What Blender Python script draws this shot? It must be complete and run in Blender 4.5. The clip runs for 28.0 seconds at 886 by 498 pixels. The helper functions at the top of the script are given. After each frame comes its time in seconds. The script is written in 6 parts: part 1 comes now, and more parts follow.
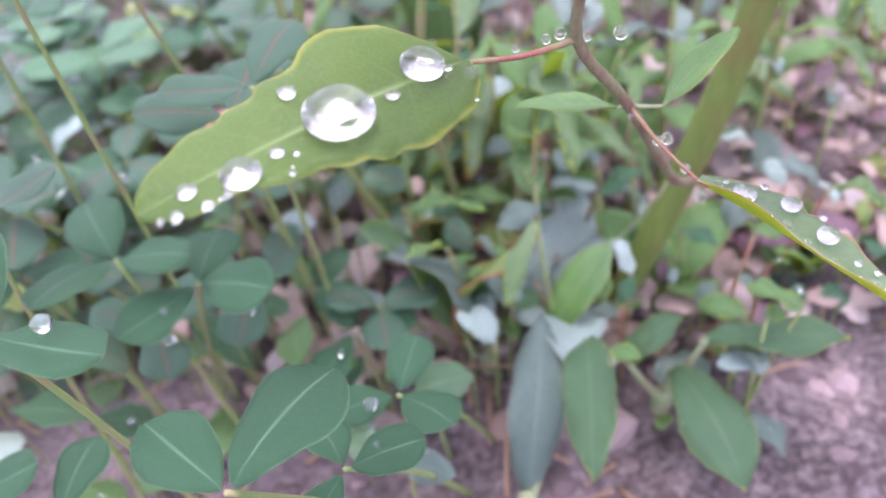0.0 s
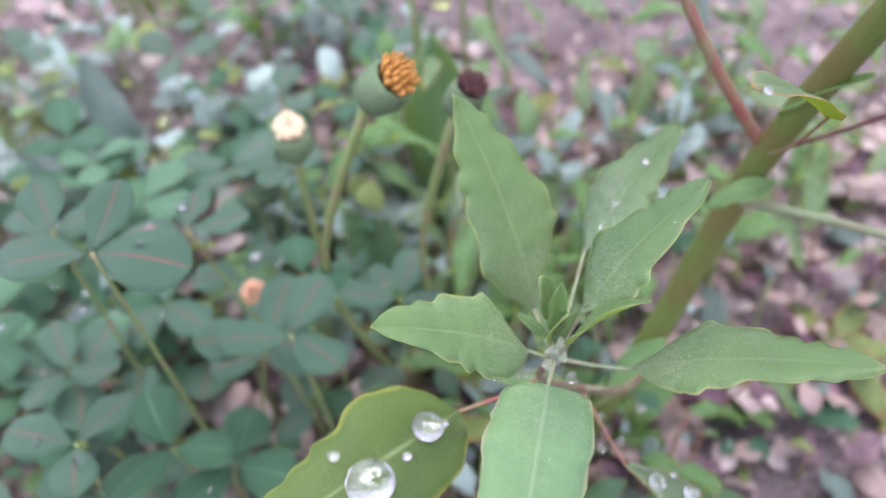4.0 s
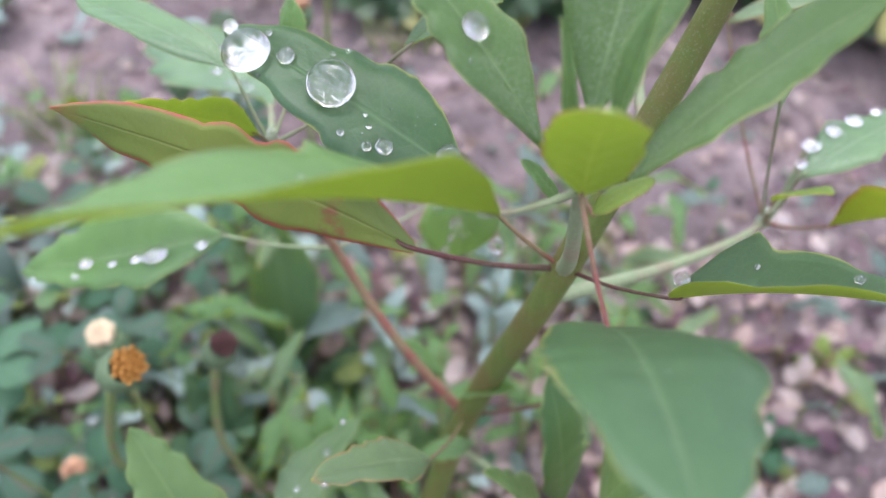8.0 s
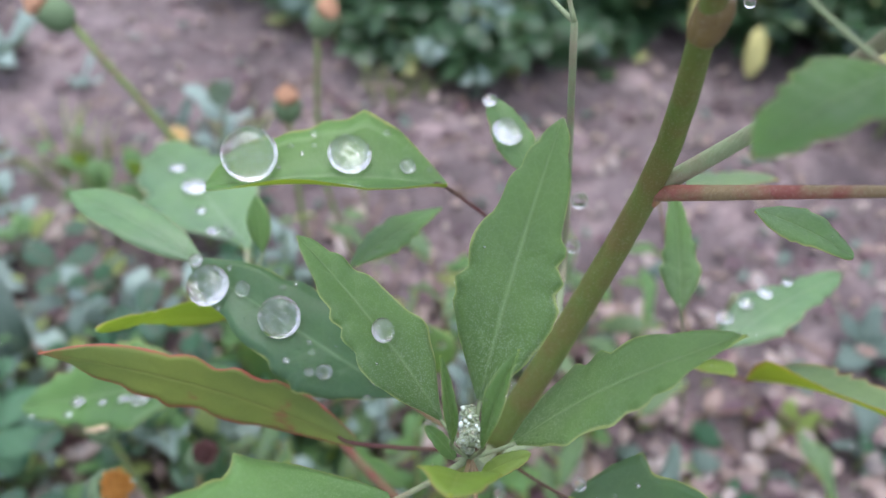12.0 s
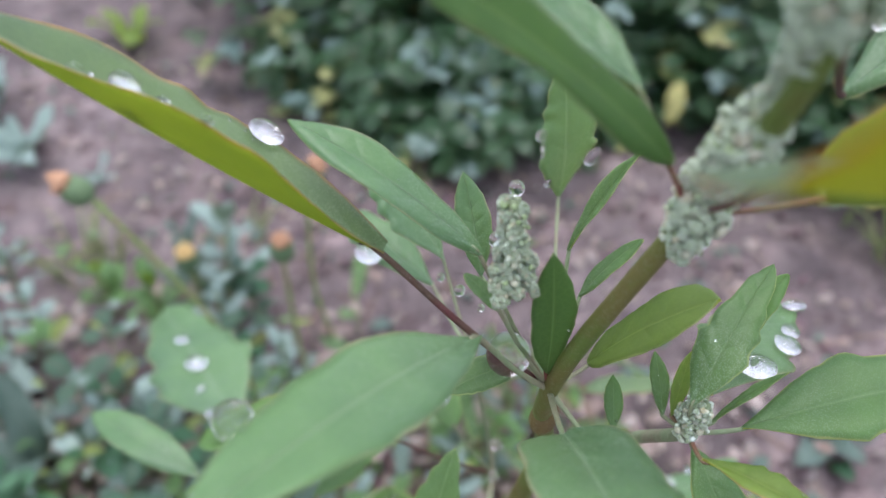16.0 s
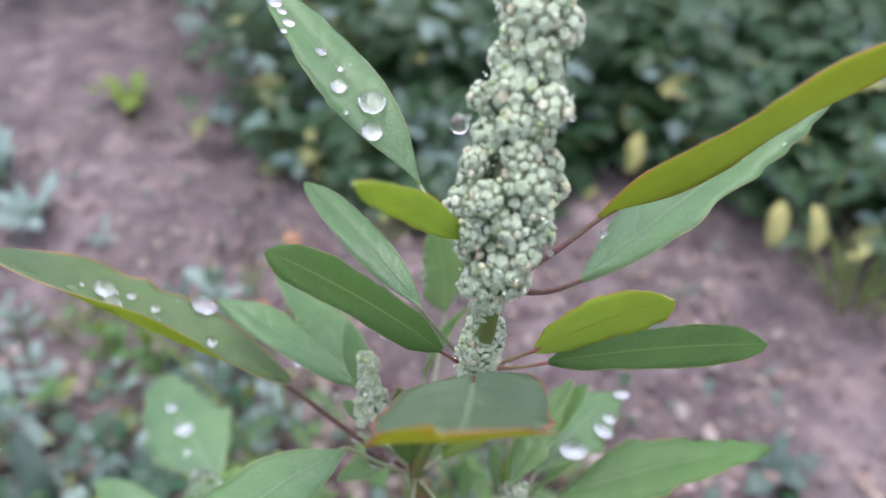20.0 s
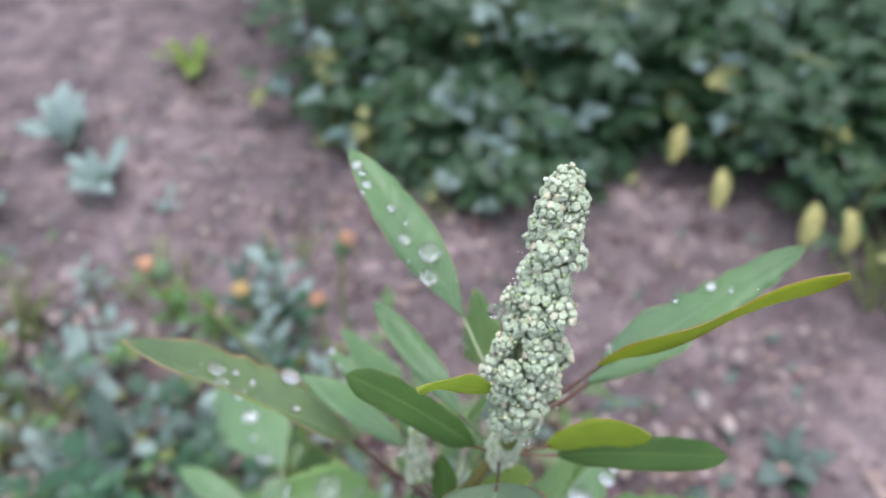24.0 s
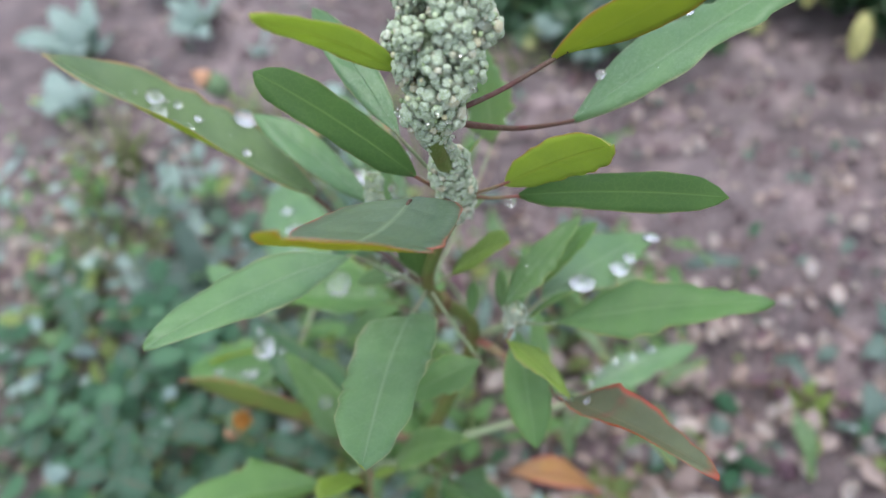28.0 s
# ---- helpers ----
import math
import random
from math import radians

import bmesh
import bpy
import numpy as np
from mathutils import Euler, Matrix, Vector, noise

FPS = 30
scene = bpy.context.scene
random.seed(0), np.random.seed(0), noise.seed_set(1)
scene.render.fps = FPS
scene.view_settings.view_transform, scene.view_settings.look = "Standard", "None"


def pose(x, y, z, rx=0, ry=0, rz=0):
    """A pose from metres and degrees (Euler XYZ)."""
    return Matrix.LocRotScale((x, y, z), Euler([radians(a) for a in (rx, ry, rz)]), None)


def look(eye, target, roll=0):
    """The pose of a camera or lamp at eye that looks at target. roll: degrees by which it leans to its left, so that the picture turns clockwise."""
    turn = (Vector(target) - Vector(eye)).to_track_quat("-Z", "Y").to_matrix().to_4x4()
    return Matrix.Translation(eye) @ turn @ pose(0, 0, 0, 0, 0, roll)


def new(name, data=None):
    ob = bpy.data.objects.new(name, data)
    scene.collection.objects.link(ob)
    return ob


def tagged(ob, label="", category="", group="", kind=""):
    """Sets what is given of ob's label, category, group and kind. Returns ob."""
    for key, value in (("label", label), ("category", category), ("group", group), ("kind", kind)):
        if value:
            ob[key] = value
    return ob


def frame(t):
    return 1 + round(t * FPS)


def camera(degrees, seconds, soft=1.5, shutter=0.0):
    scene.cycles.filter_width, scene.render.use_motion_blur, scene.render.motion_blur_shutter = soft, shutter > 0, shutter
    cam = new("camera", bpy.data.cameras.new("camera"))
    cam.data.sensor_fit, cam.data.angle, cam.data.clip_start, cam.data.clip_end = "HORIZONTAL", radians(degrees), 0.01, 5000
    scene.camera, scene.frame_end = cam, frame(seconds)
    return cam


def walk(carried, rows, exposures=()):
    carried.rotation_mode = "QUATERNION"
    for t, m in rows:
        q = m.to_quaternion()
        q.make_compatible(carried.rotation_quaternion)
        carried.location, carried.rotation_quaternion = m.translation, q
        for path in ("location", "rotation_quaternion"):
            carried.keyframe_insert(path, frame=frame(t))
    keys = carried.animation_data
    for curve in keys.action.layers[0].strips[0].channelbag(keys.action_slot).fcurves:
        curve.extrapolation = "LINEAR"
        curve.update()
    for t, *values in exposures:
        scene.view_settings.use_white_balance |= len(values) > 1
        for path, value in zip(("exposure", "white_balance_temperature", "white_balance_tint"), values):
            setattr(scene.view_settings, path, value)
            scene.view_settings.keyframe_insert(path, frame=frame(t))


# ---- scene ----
# ---- camera and its path ----
cam = camera(58.76, 28.0)
PATH = [
    (0, (-0.00278, -0.05566, 0.16986), (-0.01354, 0.08305, 0.02618), -7.59),
    (0.5, (-0.00395, -0.04266, 0.17002), (-0.01553, 0.09733, 0.02765), -6.72),
    (1, (-0.00507, -0.03584, 0.17174), (-0.01940, 0.10492, 0.03039), -7.06),
    (1.5, (-0.00501, -0.03641, 0.17408), (-0.01917, 0.10369, 0.03205), -6.83),
    (2, (-0.00147, -0.04165, 0.18548), (-0.01441, 0.09197, 0.03722), -5.73),
    (2.5, (0.00015, -0.04120, 0.19391), (-0.01157, 0.09090, 0.04420), -5.51),
    (3, (0.00117, -0.04144, 0.20650), (-0.00754, 0.09193, 0.05772), -4.76),
    (3.5, (-0.00123, -0.04416, 0.21966), (-0.00896, 0.09092, 0.07237), -4.14),
    (5.5, (0.00686, -0.04249, 0.25567), (0.00047, 0.08954, 0.10559), -3.13),
    (6, (0.01120, -0.04281, 0.26574), (0.00883, 0.09128, 0.11737), -0.70),
    (6.5, (0.02259, -0.03448, 0.26456), (0.02374, 0.10030, 0.11679), -0.08),
    (7, (0.03407, -0.03198, 0.26569), (0.03533, 0.10334, 0.11843), 0.21),
    (7.5, (0.04504, -0.02723, 0.27322), (0.04713, 0.11238, 0.13002), 0.45),
    (8, (0.05120, -0.02645, 0.27916), (0.05066, 0.11438, 0.13715), 0.02),
    (8.5, (0.05252, -0.02519, 0.28529), (0.05064, 0.11599, 0.14364), -0.04),
    (9, (0.05681, -0.02514, 0.29518), (0.05427, 0.11644, 0.15395), -0.20),
    (9.5, (0.05930, -0.02622, 0.29812), (0.05584, 0.11469, 0.15622), -0.31),
    (10, (0.06017, -0.02606, 0.30002), (0.05883, 0.11574, 0.15899), 0.52),
    (10.5, (0.05892, -0.02204, 0.29413), (0.05583, 0.11840, 0.15177), 0.30),
    (11, (0.06014, -0.01963, 0.28852), (0.05652, 0.12407, 0.14947), -0.35),
    (11.5, (0.06165, -0.01504, 0.30075), (0.05807, 0.12471, 0.15771), -0.07),
    (13.5, (0.06458, -0.01802, 0.32901), (0.06271, 0.12414, 0.18834), 0.13),
    (14, (0.06701, -0.01681, 0.33828), (0.06209, 0.12662, 0.19899), -0.99),
    (14.5, (0.06707, -0.01715, 0.35147), (0.06084, 0.12581, 0.21175), -2.03),
    (15, (0.07149, -0.01253, 0.35358), (0.06882, 0.13028, 0.21358), -0.28),
    (15.5, (0.07243, -0.00848, 0.35675), (0.06821, 0.13315, 0.21559), -1.28),
    (16, (0.07509, -0.00909, 0.36456), (0.06952, 0.13538, 0.22637), -1.04),
    (16.5, (0.08097, -0.00756, 0.36939), (0.07548, 0.13703, 0.23132), -1.24),
    (17, (0.08690, -0.00816, 0.37448), (0.08208, 0.13688, 0.23685), -1.31),
    (17.5, (0.08891, -0.00791, 0.37859), (0.08410, 0.13732, 0.24116), -1.67),
    (18, (0.09055, -0.01215, 0.38449), (0.08453, 0.13372, 0.24779), -2.77),
    (18.5, (0.09186, -0.01508, 0.38932), (0.08640, 0.13183, 0.25371), -2.33),
    (19, (0.09157, -0.01869, 0.39376), (0.08547, 0.12826, 0.25824), -2.39),
    (19.5, (0.09390, -0.02403, 0.39934), (0.08692, 0.12434, 0.26540), -3.17),
    (20, (0.09557, -0.02501, 0.40297), (0.08867, 0.12369, 0.26939), -3.19),
    (20.5, (0.09768, -0.02718, 0.40804), (0.08976, 0.12300, 0.27620), -3.65),
    (21, (0.09993, -0.02881, 0.41213), (0.09073, 0.12129, 0.28028), -4.03),
    (21.5, (0.09867, -0.02958, 0.41760), (0.08851, 0.12188, 0.28739), -4.03),
    (23.5, (0.09970, -0.02746, 0.43614), (0.08410, 0.11574, 0.29739), -3.68),
    (24, (0.09730, -0.02655, 0.44413), (0.07944, 0.11140, 0.30043), -3.97),
    (24.5, (0.09365, -0.02872, 0.44852), (0.07449, 0.10212, 0.29847), -3.73),
    (25, (0.09626, -0.03224, 0.44423), (0.07776, 0.09078, 0.28763), -3.80),
    (25.5, (0.09736, -0.03299, 0.43861), (0.07724, 0.08260, 0.27665), -4.49),
    (26, (0.09905, -0.03298, 0.43504), (0.07769, 0.08100, 0.27209), -5.66),
    (26.5, (0.10082, -0.03580, 0.42860), (0.07816, 0.07773, 0.26551), -6.33),
    (27, (0.10567, -0.03541, 0.42287), (0.07766, 0.07940, 0.26151), -9.13),
    (27.5, (0.11511, -0.03234, 0.41921), (0.08308, 0.08274, 0.25880), -10.77),
    (28, (0.12248, -0.02729, 0.40631), (0.07456, 0.08443, 0.24750), -13.57),
]
walk(cam, [(t, look(eye, target, roll)) for t, eye, target, roll in PATH],
     [(0, 1.62, 6450, 30), (1, 1.22, 6450, 26), (2, 1.22, 6450, 31), (3, 1.20, 6450, 27), (6, 1.28, 6500, 16), (7, 1.16, 6500, 16), (8, 0.98, 6500, 16), (10, 0.87, 6380, 14), (14, 0.55, 6500, 8), (16, 0.57, 6500, 9), (18, 0.61, 6500, 13), (20, 0.63, 6500, 13), (25, 0.57, 6500, 9), (28, 0.56, 6500, 5)])
cam.data.dof.use_dof = True
cam.data.dof.focus_distance = 0.095
cam.data.dof.aperture_fstop = 18.0

# ---- light: a bright overcast sky ----
world = bpy.data.worlds.new("world")
scene.world = world
world.use_nodes = True
wn, wl = world.node_tree.nodes, world.node_tree.links
sky = wn.new("ShaderNodeTexSky")
sky.sky_type, sky.sun_disc = "NISHITA", False
sky.sun_elevation, sky.sun_rotation = radians(80), radians(20)
sky.air_density, sky.dust_density, sky.ozone_density = 1.0, 6.0, 1.0
cloud = wn.new("ShaderNodeMix")
cloud.data_type = "RGBA"
cloud.inputs[0].default_value = 0.75
wl.new(sky.outputs[0], cloud.inputs[6])
sky_co = wn.new("ShaderNodeTexCoord")
puffs = wn.new("ShaderNodeTexNoise")
puffs.inputs["Scale"].default_value, puffs.inputs["Detail"].default_value = 3.2, 6.0
wl.new(sky_co.outputs["Generated"], puffs.inputs["Vector"])
tone = wn.new("ShaderNodeValToRGB")
tone.color_ramp.elements[0].position, tone.color_ramp.elements[0].color = 0.36, (5.5, 5.8, 7.6, 1)
tone.color_ramp.elements[1].position, tone.color_ramp.elements[1].color = 0.62, (10.1, 10.5, 13.1, 1)
wl.new(puffs.outputs[0], tone.inputs[0])
wl.new(tone.outputs[0], cloud.inputs[7])
wl.new(cloud.outputs[2], wn["Background"].inputs[0])
wn["Background"].inputs[1].default_value = 0.155
sun = new("sun", bpy.data.lights.new("sun", "SUN"))
sun.data.energy, sun.data.angle, sun.data.color = 1.9, radians(40), (0.99, 0.96, 1.0)
sun.matrix_world = look((0, 0, 5), (-0.2, -0.5, 0))
scene.view_settings.exposure = 0.0


# ---- materials ----
def material(name):
    m = bpy.data.materials.new(name)
    m.use_nodes = True
    n, l = m.node_tree.nodes, m.node_tree.links
    return m, n, l, n["Principled BSDF"]


def node(n, kind, **values):
    made = n.new(kind)
    for key, value in values.items():
        made.inputs[key].default_value = value
    return made


def ramp(n, l, source, stops):
    r = n.new("ShaderNodeValToRGB")
    while len(r.color_ramp.elements) < len(stops):
        r.color_ramp.elements.new(0.5)
    for e, (place, colour) in zip(r.color_ramp.elements, stops):
        e.position, e.color = place, (*colour, 1)
    l.new(source, r.inputs[0])
    return r.outputs[0]


def mix(n, l, factor, a, b, blend="MIX"):
    m = n.new("ShaderNodeMix")
    m.data_type, m.blend_type = "RGBA", blend
    for key, value in ((0, factor), (6, a), (7, b)):
        if isinstance(value, (int, float)):
            m.inputs[key].default_value = value
        elif isinstance(value, tuple):
            m.inputs[key].default_value = (*value, 1)
        else:
            l.new(value, m.inputs[key])
    return m.outputs[2]


def calc(n, l, operation, a, b=0.0, c=0.0):
    m = n.new("ShaderNodeMath")
    m.operation = operation
    for key, value in enumerate((a, b, c)):
        if isinstance(value, (int, float)):
            m.inputs[key].default_value = value
        else:
            l.new(value, m.inputs[key])
    return m.outputs[0]


def noise_of(n, l, vector, scale, detail=4.0, rough=0.6):
    t = node(n, "ShaderNodeTexNoise", Scale=scale, Detail=detail, Roughness=rough)
    l.new(vector, t.inputs["Vector"])
    return t.outputs[0]


def bump(n, l, height, strength, distance, target):
    b = node(n, "ShaderNodeBump", Strength=strength, Distance=distance)
    l.new(height, b.inputs["Height"])
    l.new(b.outputs[0], target.inputs["Normal"])


def leaf_material(name, dark, light, vein, edge, edge_width=0.0, glow=0.32, powder=0.0, blotch=None, rough=0.42, veins=7.0, midrib=0.50, spec=0.38, tint=(0.66, 0.86, 0.46)):
    """Leaf surface: two greens in patches, paler midrib and side veins, a coloured rim, mealy specks, and light that shines through."""
    m, n, l, p = material(name)
    uv, ob = n.new("ShaderNodeUVMap"), n.new("ShaderNodeTexCoord")
    sep = n.new("ShaderNodeSeparateXYZ")
    l.new(uv.outputs[0], sep.inputs[0])
    across = calc(n, l, "MULTIPLY", calc(n, l, "ABSOLUTE", calc(n, l, "SUBTRACT", sep.outputs[0], 0.5)), 2.0)
    info = n.new("ShaderNodeObjectInfo")
    patch = noise_of(n, l, ob.outputs["Object"], 170.0)
    fine = noise_of(n, l, ob.outputs["Object"], 1300.0, 3.0)
    shade = calc(n, l, "ADD", calc(n, l, "MULTIPLY", patch, 0.7), calc(n, l, "MULTIPLY", info.outputs["Random"], 0.35))
    colour = mix(n, l, shade, dark, light)
    colour = mix(n, l, calc(n, l, "MULTIPLY", fine, 0.36), colour, light)
    broad = ramp(n, l, noise_of(n, l, ob.outputs["Object"], 55.0, 3.0), [(0.38, (0.72, 0.78, 0.80)), (0.62, (1.12, 1.10, 1.0))])
    colour = mix(n, l, 1.0, colour, broad, "MULTIPLY")
    slant = calc(n, l, "SUBTRACT", sep.outputs[1], calc(n, l, "MULTIPLY", across, 0.13))
    wave = calc(n, l, "ABSOLUTE", calc(n, l, "SUBTRACT", calc(n, l, "FRACT", calc(n, l, "MULTIPLY", slant, veins)), 0.5))
    side = calc(n, l, "MULTIPLY", calc(n, l, "LESS_THAN", wave, 0.03), 0.13)
    mid = calc(n, l, "MAXIMUM", 0.0, calc(n, l, "SUBTRACT", 1.0, calc(n, l, "MULTIPLY", across, 14.0)))
    net = node(n, "ShaderNodeTexVoronoi", Scale=1100.0)
    net.feature = "DISTANCE_TO_EDGE"
    l.new(ob.outputs["Object"], net.inputs["Vector"])
    mesh_lines = calc(n, l, "MULTIPLY", calc(n, l, "LESS_THAN", net.outputs[0], 0.05), 0.10)
    lines = calc(n, l, "MAXIMUM", calc(n, l, "MULTIPLY", mid, midrib), calc(n, l, "MULTIPLY", side, calc(n, l, "SUBTRACT", 1.0, across)))
    colour = mix(n, l, calc(n, l, "MAXIMUM", lines, mesh_lines), colour, vein)
    if blotch:
        spots = ramp(n, l, noise_of(n, l, ob.outputs["Object"], 130.0, 5.0, 0.7), [(0.61, (0, 0, 0)), (0.72, (1, 1, 1))])
        colour = mix(n, l, spots, colour, blotch)
    if edge_width:
        brim = calc(n, l, "MAXIMUM", across, calc(n, l, "MULTIPLY", sep.outputs[1], 0.95))
        wobble = calc(n, l, "ADD", brim, calc(n, l, "MULTIPLY", calc(n, l, "SUBTRACT", patch, 0.5), 0.25))
        rim = n.new("ShaderNodeMapRange")
        l.new(wobble, rim.inputs[0])
        rim.inputs[1].default_value, rim.inputs[2].default_value = 1.0 - edge_width, 1.0
        colour = mix(n, l, rim.outputs[0], colour, edge)
    if powder:
        v = node(n, "ShaderNodeTexVoronoi", Scale=5200.0)
        l.new(ob.outputs["Object"], v.inputs["Vector"])
        grains = calc(n, l, "MULTIPLY", calc(n, l, "LESS_THAN", v.outputs[0], 0.33), powder)
        near = calc(n, l, "ADD", calc(n, l, "SUBTRACT", 0.6, sep.outputs[1]), calc(n, l, "MULTIPLY", patch, 0.7))
        colour = mix(n, l, calc(n, l, "MULTIPLY", grains, calc(n, l, "MAXIMUM", 0.04, calc(n, l, "MINIMUM", calc(n, l, "MULTIPLY", near, calc(n, l, "MULTIPLY", near, 0.8)), 1.0))), colour, (0.74, 0.80, 0.74))
    l.new(colour, p.inputs["Base Color"])
    p.inputs["Roughness"].default_value = rough
    p.inputs["Specular IOR Level"].default_value = spec
    quilt = calc(n, l, "MULTIPLY", calc(n, l, "SMOOTH_MIN", wave, 0.3, 0.2), calc(n, l, "SUBTRACT", 1.15, across))
    relief = calc(n, l, "ADD", calc(n, l, "MULTIPLY", fine, 0.5), calc(n, l, "SUBTRACT", calc(n, l, "MULTIPLY", quilt, 1.5), calc(n, l, "MULTIPLY", mid, 0.8)))
    bump(n, l, relief, 0.6, 0.0004, p)
    trans = n.new("ShaderNodeBsdfTranslucent")
    l.new(mix(n, l, 0.6, colour, tint), trans.inputs[0])
    both = n.new("ShaderNodeMixShader")
    both.inputs[0].default_value = glow
    l.new(p.outputs[0], both.inputs[1])
    l.new(trans.outputs[0], both.inputs[2])
    l.new(both.outputs[0], n["Material Output"].inputs[0])
    return m


